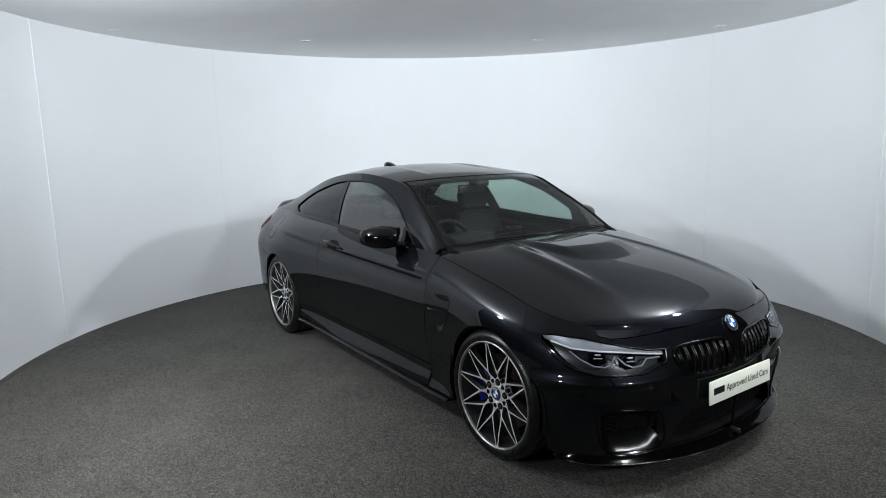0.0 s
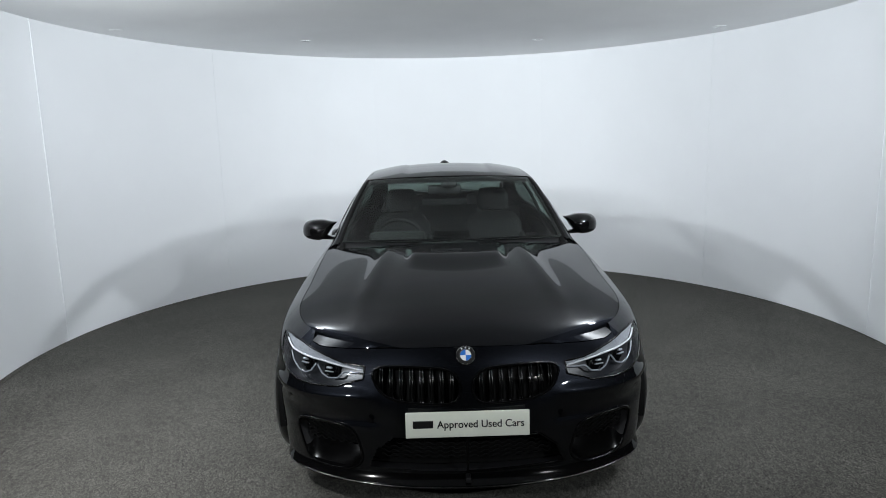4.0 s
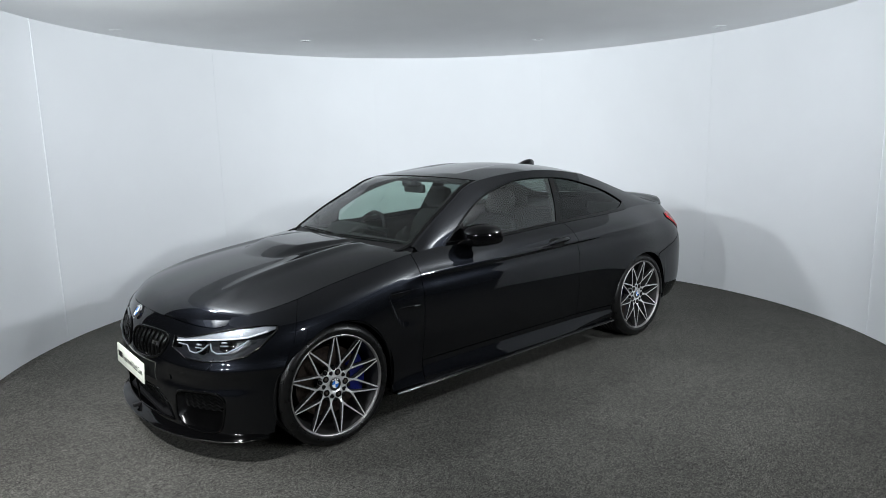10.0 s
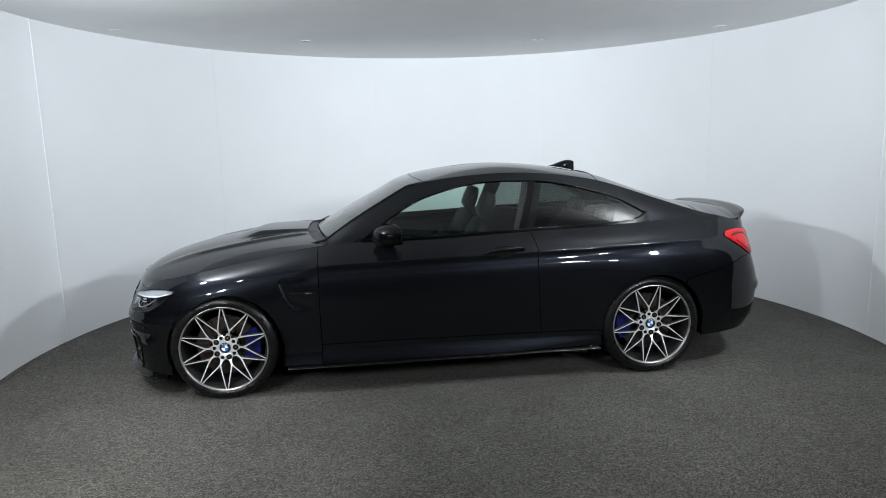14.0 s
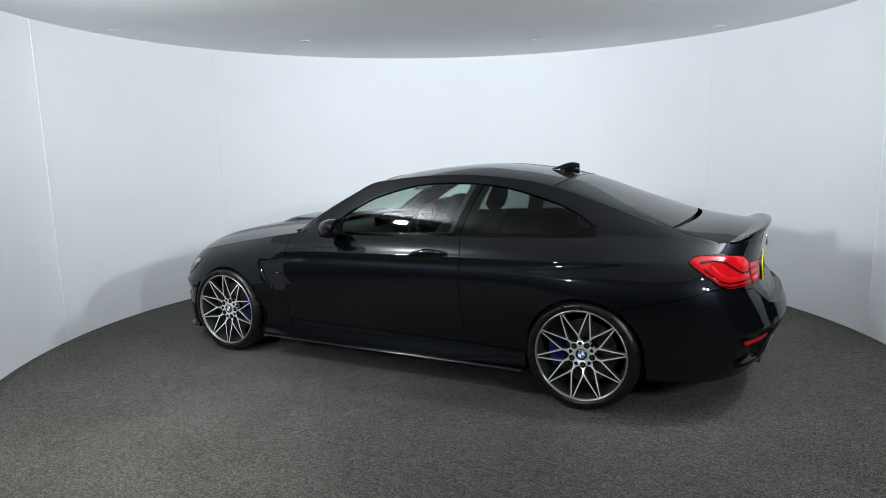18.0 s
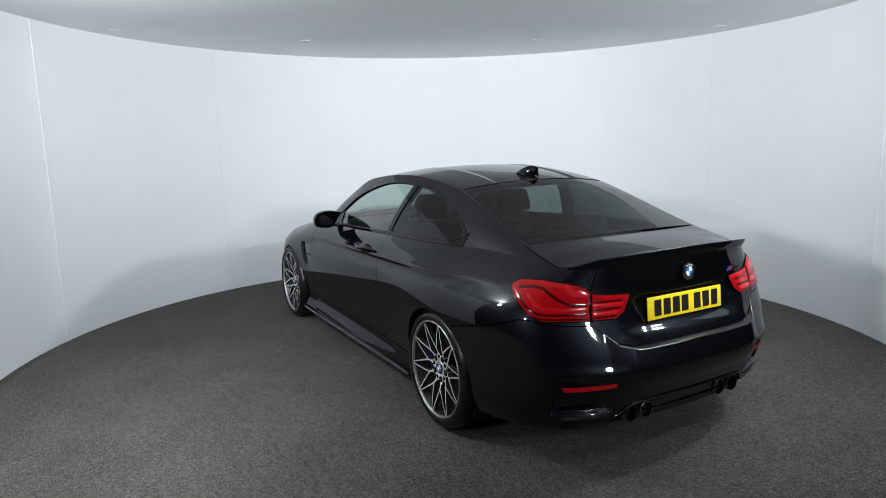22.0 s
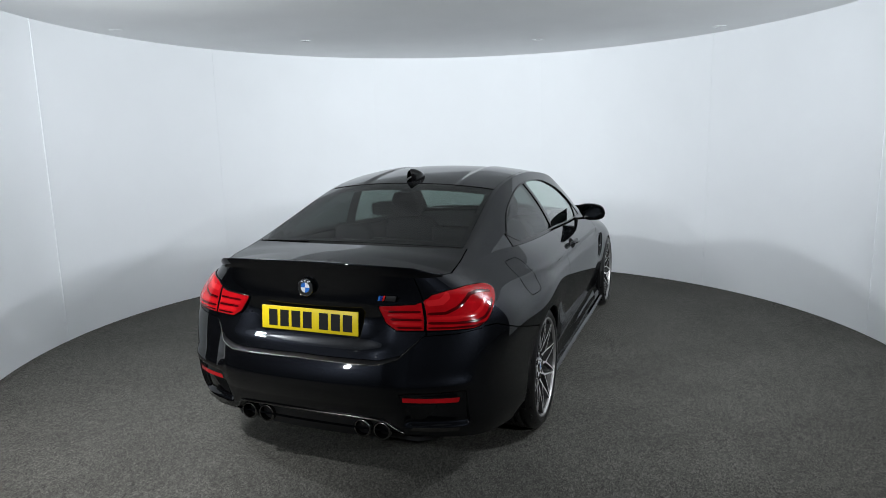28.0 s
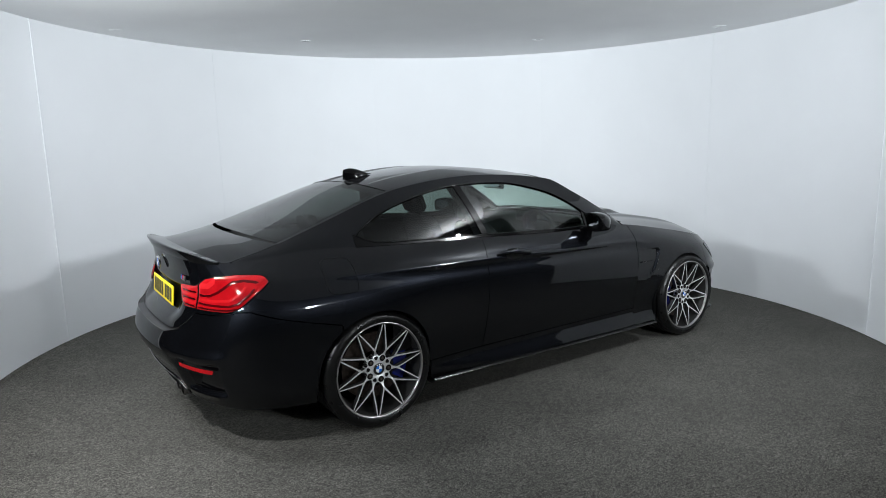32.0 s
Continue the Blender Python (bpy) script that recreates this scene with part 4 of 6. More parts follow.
        high = low * np.array([0.86, 0]) + np.array([0.086, 0]) + np.stack([0 * low[:, 0], np.array([0.265, 0.268, 0.270, 0.270, 0.270, 0.271, 0.273, 0.278, 0.284])], 1)
        e0, e1 = (skin(*on_skin("front", q[:, 0], q[:, 1]), o) for q, o in ((low, -0.002), (high, -0.058)))
        P = np.stack([e0 * (1 - q) + e1 * q + np.array([0, 0, -0.016 * math.sin(math.pi * q)]) for q in np.linspace(0, 1, 7)], 1) * np.array([1, side, 1])
        shell("intake_flap", P, M_BAR, bumper, flip=side < 0, thick=0, label="gloss black intake scoop")
        # honeycomb of the side intake
        for i in range(5):
            z = 0.290 + i * 0.020
            yy = np.linspace(0.50, 0.735, 25)
            sy, vy = on_skin("front", yy, z + 0.006 * np.sign(np.sin(np.arange(25) * np.pi / 2 + 0.7)))
            vs, fs = tube(skin(sy, vy, -0.03) * np.array([1, side, 1]), 0.0028, 5)
            part("mesh_bar", mesh_of("mesh_bar", vs, fs, M_DEEP), M_DEEP, bumper)
        # parking sensors
        for y, z in ((0.415, 0.425), (0.80, 0.47)):
            sy, vy = on_skin("front", np.array([y]), np.array([z]))
            o = rounded(y, z, 0.011, 0.011, 2, n=16)
            flat_on("front", o, M_GLOSS, bumper, "parking_sensor", 0.002, side)
    # small striped badge on the left grille
    base = None
    for i, (mat, w_) in enumerate(((M_SATIN, 0.005), (M_SATIN, 0.005), (M_EXHAUST, 0.005), (M_EXHAUST, 0.024), (M_EXHAUST, 0.012))):
        bm = box_bm(0, 0, 0, 0.006, w_, 0.020, 0.001)
        for q in bm.verts:
            q.co.y -= 0.4 * q.co.z
        y0 = (0.324, 0.317, 0.310, 0.291, 0.269)[i]
        ob = part("grille_badge" if base is None else "stripe", bm, mat, base or car)
        if base is None:
            base = ob
            ob.location, ob.rotation_euler = (2.118, y0, 0.590), (0, radians(-12), radians(9))
            ob["label"] = "small dark chrome striped badge"
        else:
            ob.location = (0, y0 - 0.324, 0)
    ring_on("front", MID_INTAKE, 0.0055, M_GLOSS, bumper, "intake_edge", 0.0)
    for i in range(7):
        z = 0.245 + i * 0.02
        yy = np.linspace(-0.38, 0.38, 61)
        s_, v_ = on_skin("front", np.abs(yy), z + 0.005 * np.sign(np.sin(np.arange(61) * np.pi / 2 + 0.7)))
        p_ = skin(s_, v_, -0.035)
        p_[:, 1] *= np.sign(yy)
        vs, fs = tube(p_, 0.0025, 5)
        part("mesh_bar", mesh_of("mesh_bar", vs, fs, M_DEEP), M_DEEP, bumper)
    # splitter along the lower edge
    s3 = np.linspace(-s_at_x(1.78, 0.0), s_at_x(1.78, 0.0), 90)
    b0 = body(s3, 0.0)
    n = skin(s3, np.full(90, 0.3), 1.0) - body(s3, np.full(90, 0.3))
    n[:, 2] = 0
    n /= np.linalg.norm(n, axis=1, keepdims=True)
    ext = ((0.030 + 0.012 * np.cos(s3 / s3.max() * 3.1)) * np.clip((1 - np.abs(s3 / s3.max())) / 0.12, 0.05, 1))[:, None]
    up = np.array([0, 0, 1.0])
    rows = [b0 + up * 0.03 - n * 0.004, b0 + n * ext * 0.5 - up * 0.006, b0 + n * ext - up * 0.012, b0 + n * (ext + 0.004) - up * 0.019, b0 + n * ext - up * 0.026, b0 - n * 0.12 - up * 0.022]
    shell("splitter", np.stack(rows, 1), M_GLOSS, car, thick=0, flip=True, label="gloss black front splitter")
    # a bright strip stands in for the highlight on the splitter's edge
    vs, fs = tube((b0 + n * (ext + 0.003) - up * 0.018)[3:-3], 0.0026, 6)
    part("splitter_highlight", mesh_of("splitter_highlight", vs, fs, M_EXHAUST), M_EXHAUST, car, "bright strip in place of the lower edge's highlight")
    p = body(0.0, 0.0)
    part("tow_cover", box_bm(p[0] + 0.02, 0.0, p[2] + 0.012, 0.05, 0.022, 0.022, 0.004), M_SATIN, bumper)
    roundel(Matrix.Translation((2.118, 0, 0.700)) @ Euler((0, radians(-34), 0)).to_matrix().to_4x4(), 0.041, car)
    for side in (1, -1):
        headlamp(side)
    # plate
    plate = part("number_plate", box_bm(0, 0, 0, 0.008, 0.52, 0.111, 0.003), M_WHITE_PLATE, car, "off-white dealer plate with black lettering")
    plate.location, plate.rotation_euler = (2.184, 0, 0.424), (0, radians(-3), 0)
    txt = bpy.data.curves.new("lettering", "FONT")
    txt.body, txt.size, txt.align_x, txt.extrude, txt.offset = "Approved Used Cars", 0.0455, "LEFT", 0.0005, 0.0006
    tmp = new("tmp", txt)
    bpy.context.view_layer.update()
    me = bpy.data.meshes.new_from_object(tmp.evaluated_get(bpy.context.evaluated_depsgraph_get()))
    bpy.data.objects.remove(tmp)
    me.materials.clear()
    me.materials.append(M_INK)
    ltr = part("lettering", me, M_INK, plate, "black lettering")
    width = max(v.co.x for v in me.vertices)
    k = 0.365 / width
    for v in me.vertices:
        v.co = Vector((0.0048, -0.128 + v.co.x * k, -0.014 + v.co.y))
    part("brand_bar", box_bm(0.0048, -0.187, 0.003, 0.001, 0.085, 0.032), M_INK, plate)


def roundel(m, r, parent, nested=True):
    """A round badge of blue and white quarters in a black ring with a bright rim; its face looks along +x of m."""
    root = None
    for name, prof, mat in (("roundel", [(r, 0.0), (r, 0.006), (r * 0.95, 0.008), (r * 0.93, 0.007)], M_CHROME), ("ring", [(r * 0.94, 0.0065), (r * 0.62, 0.0075)], M_INK), ("inner_rim", [(r * 0.63, 0.0075), (r * 0.60, 0.009), (r * 0.57, 0.008)], M_CHROME)):
        v, f = lathe(prof, 40)
        v = [tuple(m @ Vector((z, x, y))) for x, y, z in v]
        ob = part(name, mesh_of(name, v, f, mat), mat, (root if nested else None) or parent)
        root = root or ob
    for k in range(4):
        a = np.linspace(k * np.pi / 2, (k + 1) * np.pi / 2, 10)
        v = [tuple(m @ Vector((0.0078, 0, 0)))] + [tuple(m @ Vector((0.0078, r * 0.58 * math.cos(t), r * 0.58 * math.sin(t)))) for t in a]
        mat = M_BLUE if k % 2 == 1 else M_WHITE_ENAMEL
        part("quarter", mesh_of("quarter", v, [(0, i, i + 1) for i in range(1, 10)], mat, smooth=False), mat, root if nested else parent)
    for a in (60, 90, 120):
        c = m @ Vector((0.0085, r * 0.78 * math.cos(radians(a)), r * 0.78 * math.sin(radians(a))))
        v, f = tube([c + (m.to_3x3() @ Vector((0, -0.003, 0))), c + (m.to_3x3() @ Vector((0, 0.003, 0)))], 0.0035, 6)
        part("mark", mesh_of("mark", v, f, M_WHITE_ENAMEL), M_WHITE_ENAMEL, root if nested else parent)
    root["label"] = "round blue and white badge"
    return root


def headlamp(side):
    k = np.array([1, side, 1.0])
    t = np.linspace(0, 1, 50)
    s = LAMP_IN + (LAMP_OUT - LAMP_IN) * t
    zl, zh = lamp_outline(s)[:, 0], lamp_outline(s)[:, 1]
    f = np.linspace(0, 1, 14)
    v = v_at(s[:, None] + 0 * f, zl[:, None] + (zh - zl)[:, None] * f)
    lens_p = skin(s[:, None] + 0 * f, v, 0.001) * k
    lens = shell("headlamp", lens_p, G_LENS, car, flip=side < 0, thick=0, label="clear headlamp with two ringed projectors and a bright brow")
    lens.visible_shadow = False
    deep = skin(s[:, None] + 0 * f, v, -0.055)
    shell("housing", deep * k, M_LAMP_HOUSING, lens, flip=side < 0, thick=0)
    for e, vv in (("top", v[:, -1]), ("bottom", v[:, 0])):
        P = np.stack([skin(s, vv, 0.001), skin(s, vv, -0.055)], 1) * k
        shell("housing_edge", P, M_LAMP_HOUSING, lens, thick=0)
    # bright brow under the upper edge, with a white light guide along its lower side
    zb = np.minimum(np.interp(s, [0.44, 0.467, 0.524, 0.649, 0.763, 0.881, 1.02], [0.628, 0.630, 0.638, 0.654, 0.661, 0.668, 0.700]), zh - 0.004)
    b0, b1 = v_at(s, zb), v_at(s, zh - 0.002)
    P = np.stack([skin(s, b0, -0.022), skin(s, b0 * 0.6 + b1 * 0.4, -0.012), skin(s, b1, -0.006)], 1)[1:-1] * k
    shell("brow", P, M_LAMP_SILVER, lens, flip=side < 0, thick=0, label="silver brow strip")
    vs, fs = tube(skin(s, b0, -0.012)[1:-4] * k, 0.0046, 8)
    part("brow_guide", mesh_of("brow_guide", vs, fs, M_WHITE_ENAMEL), M_WHITE_ENAMEL, lens, "white light guide")
    # black gasket
    ring = np.concatenate([skin(s, v[:, -1], 0.0), skin(s, v[:, 0], 0.0)[::-1]]) * k
    vs, fs = tube(ring, 0.0045, 6, closed=True)
    part("gasket", mesh_of("gasket", vs, fs, M_GLOSS), M_GLOSS, lens)
    # two projectors in open-topped hexagonal light rings
    for ring, sc, zc in (([(0.892, 0.656), (0.850, 0.624), (0.795, 0.598), (0.745, 0.594), (0.708, 0.607), (0.684, 0.640)], 0.765, 0.636), ([(0.676, 0.636), (0.643, 0.603), (0.607, 0.588), (0.562, 0.592), (0.534, 0.618), (0.463, 0.618)], 0.612, 0.618)):
        ring = np.array(ring)
        q = np.linspace(0, len(ring) - 1, 31)
        ps, pz = (np.interp(q, range(len(ring)), ring[:, i]) for i in (0, 1))
        vs, fs = tube(skin(ps, v_at(ps, pz), -0.014) * k, 0.0040, 8)
        part("light_ring", mesh_of("light_ring", vs, fs, M_LIGHT_GUIDE), M_LIGHT_GUIDE, lens, "milky hexagonal light ring")
        n = Vector((skin(np.array([sc]), np.array([2.6]), 1.0)[0] - skin(np.array([sc]), np.array([2.6]), 0.0)[0]) * k)
        c = skin(np.array([sc]), v_at(np.array([sc]), np.array([zc])), -0.046)[0] * k
        m = Matrix.Translation(Vector(c)) @ n.to_track_quat("Z", "Y").to_matrix().to_4x4()
        vs, fs = lathe([(0.034, -0.004), (0.034, 0.004), (0.030, 0.006), (0.0285, 0.004), (0.026, 0.011), (0.018, 0.018), (0.009, 0.0215), (0.001, 0.0225)], 28)
        part("projector_lens", mesh_of("projector_lens", [tuple(m @ Vector(q)) for q in vs], fs, M_GLOSS), M_GLOSS, lens, "dark domed projector lens")
        for dz, depth, w_, h_, mat, nm in ((0.004, -0.052, 0.076, 0.046, M_DEEP, "projector_bowl"), (0.014, -0.024, 0.026, 0.008, M_LAMP_SILVER, "reflector"), (-0.004, -0.019, 0.040, 0.0055, M_LAMP_SILVER, "projector")):
            c = skin(np.array([sc]), v_at(np.array([sc]), np.array([zc])), depth)[0] * k
            m = Matrix.Translation(Vector(c) + Vector((0, 0, dz))) @ n.to_track_quat("X", "Z").to_matrix().to_4x4()
            bm = box_bm(0, 0, 0, 0.016, w_, h_, 0.003)
            bm.transform(m)
            part(nm, bm, mat, lens)


# ---------------------------------------------------------------- tail
LIP = ([0, 0.10, 0.222, 0.348, 0.385, 0.402, 0.43, 0.466], [0.380, 0.379, 0.377, 0.368, 0.362, 0.350, 0.319, 0.296])


def build_tail():
    step = lambda q: np.clip(q, 0, 1) ** 2 * (3 - 2 * np.clip(q, 0, 1))
    s0 = S_RB + GAP
    n = 300
    s = np.linspace(s0, 2 * S_END - s0, n)
    a = np.minimum(s, 2 * S_END - s)
    y = np.abs(body(a, np.full(n, 2.6))[:, 1])
    vt = tail_top(a)
    lo = np.where(a < s_at_x(-1.80, 0.5), v_arch(a, "rear"), 0.0)
    f = np.linspace(0, 1, 64)
    P = body(s[:, None] + 0 * f, lo[:, None] + (vt - lo)[:, None] * f)
    ya, z = np.abs(P[..., 1]), P[..., 2]
    keep_mid = (P[:-1, :-1] + P[1:, :-1] + P[1:, 1:] + P[:-1, 1:]) / 4
    kept = (keep_mid[..., 2] > np.interp(np.abs(keep_mid[..., 1]), LIP[0] + [0.47], LIP[1] + [0.0])) | (keep_mid[..., 0] > -2.0)
    # a ledge under the boot: the bumper stands proud in the middle; hollows with the reflectors at the corners
    ledge = np.clip((0.52 - y) / 0.1, 0, 1)[:, None] * np.clip((f - 0.5) / 0.3, 0, 1)[None, :]
    P[..., 0] -= 0.028 * ledge
    hollow = step((0.755 - ya) / 0.03) * step((ya - 0.45) / 0.05) * step((0.512 - z) / 0.022) * step((z - 0.318) / 0.03)
    P[..., 0] += 0.034 * hollow
    P[..., 0] -= 0.012 * np.exp(-((z - 0.535) / 0.028) ** 2) * step((0.80 - ya) / 0.06) * step((ya - 0.42) / 0.08)
    bumper = shell("rear_bumper", P, M_PAINT, car, keep=lambda p: kept.ravel())
    # dark ledge between bumper and boot
    lip = np.stack([P[:, -1], body(s, vt + 0.05) + np.array([0.05, 0, 0.0])], 1)
    shell("bumper_ledge", lip[y < 0.5], M_SATIN, bumper, thick=0)
    # reflection line on the bumper's upper edge, added as a chrome strip
    vs, fs = tube(P[:, -1][y < 0.55] + np.array([-0.001, 0, 0.001]), 0.0024, 6)
    part("ledge_highlight", mesh_of("ledge_highlight", vs, fs, M_EXHAUST), M_EXHAUST, bumper, "bright strip in place of the bumper edge's highlight")
    # slim lip over the exhausts, and the diffuser that falls in behind it
    yy = np.concatenate([-np.array(LIP[0])[:0:-1], LIP[0]])
    yy = np.unique(np.round(np.concatenate([yy, np.linspace(-0.37, 0.37, 25)]), 4))
    sl, vl = on_skin("rear", np.abs(yy), np.interp(np.abs(yy), *LIP))
    L = skin(sl, vl, 0.004)
    L[:, 1] = np.abs(L[:, 1]) * np.sign(yy)
    vs, fs = tube(L, 0.0048, 8)
    part("diffuser_lip", mesh_of("diffuser_lip", vs, fs, M_EXHAUST), M_EXHAUST, car, "slim dark chrome lip over the exhausts")
    rows = [L + np.array([0.004, 0, 0.0]), L + np.array([0.05, 0, -0.008]), L + np.array([0.065, 0, -0.03]), L * np.array([1, 1, 0]) + np.array([0.075, 0, 0.25]), L * np.array([1, 1, 0]) + np.array([0.20, 0, 0.215])]
    shell("diffuser", np.stack(rows, 1), M_SATIN, car, thick=0, label="dark rear diffuser", flip=True)
    # boot's rear face
    s1 = on_skin("rear", np.array([0.558]), np.array([0.85]))[0][0]
    s = np.linspace(s1, 2 * S_END - s1, 90)
    a = np.minimum(s, 2 * S_END - s)
    y = np.abs(body(a, np.full(90, 3.0))[:, 1])
    low = np.interp(y, [0, 0.38, 0.47, 0.56], [0.654, 0.648, 0.668, 0.752])
    f = np.linspace(0, 1, 40)
    vl = v_at(a, low)
    vv = vl[:, None] + (3.99 - vl)[:, None] * f
    P = body(s[:, None] + 0 * f, vv)
    # the plate sits in a hollow with a crease above it
    hollow = step((0.44 - y) / 0.16)[:, None] * np.exp(-((P[..., 2] - 0.76) / 0.085) ** 4)
    P[..., 0] += 0.034 * hollow
    P[..., 0] -= 0.010 * np.exp(-((P[..., 2] - 0.69) / 0.022) ** 2) * step((0.47 - y) / 0.12)[:, None]
    boot = shell("boot_face", P, M_PAINT, car)
    roundel(Matrix.Translation((-2.334, 0, 0.945)) @ Euler((0, radians(-3), math.pi)).to_matrix().to_4x4(), 0.041, car)
    plate = part("number_plate", box_bm(0, 0, 0, 0.008, 0.52, 0.111, 0.003), M_YELLOW_PLATE, car, "yellow number plate with black characters")
    plate.location, plate.rotation_euler = (-2.326, 0, 0.787), (0, radians(5), 0)
    for i, yy in enumerate((0.195, 0.132, 0.069, 0.006, -0.081, -0.144, -0.207)):
        part("character_bar", box_bm(-0.0046, yy, 0, 0.0012, 0.047, 0.078), M_INK, plate)
    # boot badge: three slanted stripes and a dark shape
    base = None
    for i, (mat, w_) in enumerate(((M_BLUE, 0.009), (M_BLUE_DARK, 0.009), (M_RED_ENAMEL, 0.009), (M_SATIN, 0.05))):
        bm = box_bm(0, 0, 0, 0.004, w_, 0.024, 0.001)
        for v in bm.verts:
            v.co.y -= 0.35 * v.co.z
        y0 = -0.355 - i * 0.0105 - (0.024 if i == 3 else 0)
        sy, vy = on_skin("rear", np.array([-y0]), np.array([0.908]))
        p = body(sy, vy)[0]
        ob = part("model_badge" if i == 0 else "stripe", bm, mat, base or car)
        if base is None:
            base = ob
            ob.location = (p[0] - 0.003, y0, 0.908)
            ob["label"] = "badge of three slanted coloured stripes"
        else:
            ob.location = (0.001 * i, -i * 0.0105 - (0.024 if i == 3 else 0), 0)
    for side in (1, -1):
        tail_lamp(side)
        k = np.array([1, side, 1.0])
        # reflector and vent in the bumper's corner
        vent = poly([(0.50, 0.345), (0.70, 0.35), (0.715, 0.435), (0.50, 0.428)], 8)
        flat_on("rear", vent, M_DEEP, bumper, "bumper_vent", -0.030, side)
        ref = poly([(0.490, 0.462), (0.714, 0.452), (0.722, 0.474), (0.490, 0.484)], 6)
        flat_on("rear", ref, M_RED_LENS, bumper, "reflector", -0.004, side, "red rear reflector strip")
        # lip of the vent, its edge highlight put into a bright metal
        low = poly([(0.500, 0.318), (0.695, 0.308), (0.705, 0.328), (0.515, 0.338)], 6)
        flat_on("rear", low, M_EXHAUST, bumper, "vent_lip", 0.010, side, "vent lip made bright for its edge highlight")
        for ys, zs in ((0.735, 0.552), (0.40, 0.575)):
            flat_on("rear", rounded(ys, zs, 0.010, 0.010, 2, n=16), M_GLOSS, bumper, "parking_sensor", 0.004, side)
        # exhaust tips
        for y in (0.265, 0.366):
            prof = [(0.036, 0.0), (0.041, 0.0), (0.0435, -0.004), (0.0435, -0.12), (0.037, -0.12), (0.036, -0.002)]
            v, fc = lathe(prof, 32)
            z0 = 0.298
            v = [(-2.345 - h, side * y + q, z0 + p) for p, q, h in v]
            pipe = part("exhaust_tip", mesh_of("exhaust_tip", v, fc, M_EXHAUST), M_EXHAUST, car, "round dark chrome exhaust tip")
            v, fc = lathe([(0.037, -0.05), (0.001, -0.05)], 24)
            v = [(-2.345 - h, side * y + q, z0 + p) for p, q, h in v]
            part("bore", mesh_of("bore", v, fc, M_DEEP), M_DEEP, pipe)
    # diffuser fins
    for y in (-0.14, 0.0, 0.14):
        part("fin", box_bm(-2.24, y, 0.262, 0.14, 0.012, 0.05, 0.004), M_SATIN, car)


TAIL_LOW = ([4.722, 4.752, 4.833, 4.89, 4.93, 4.965, 5.29, 5.337, 5.374], [0.905, 0.883, 0.834, 0.795, 0.778, 0.771, 0.768, 0.796, 0.862])
TAIL_HIGH = ([4.722, 4.735, 4.755, 4.82, 4.89, 5.028, 5.11, 5.171, 5.207, 5.374], [0.912, 0.929, 0.937, 0.943, 0.945, 0.936, 0.924, 0.896, 0.882, 0.872])


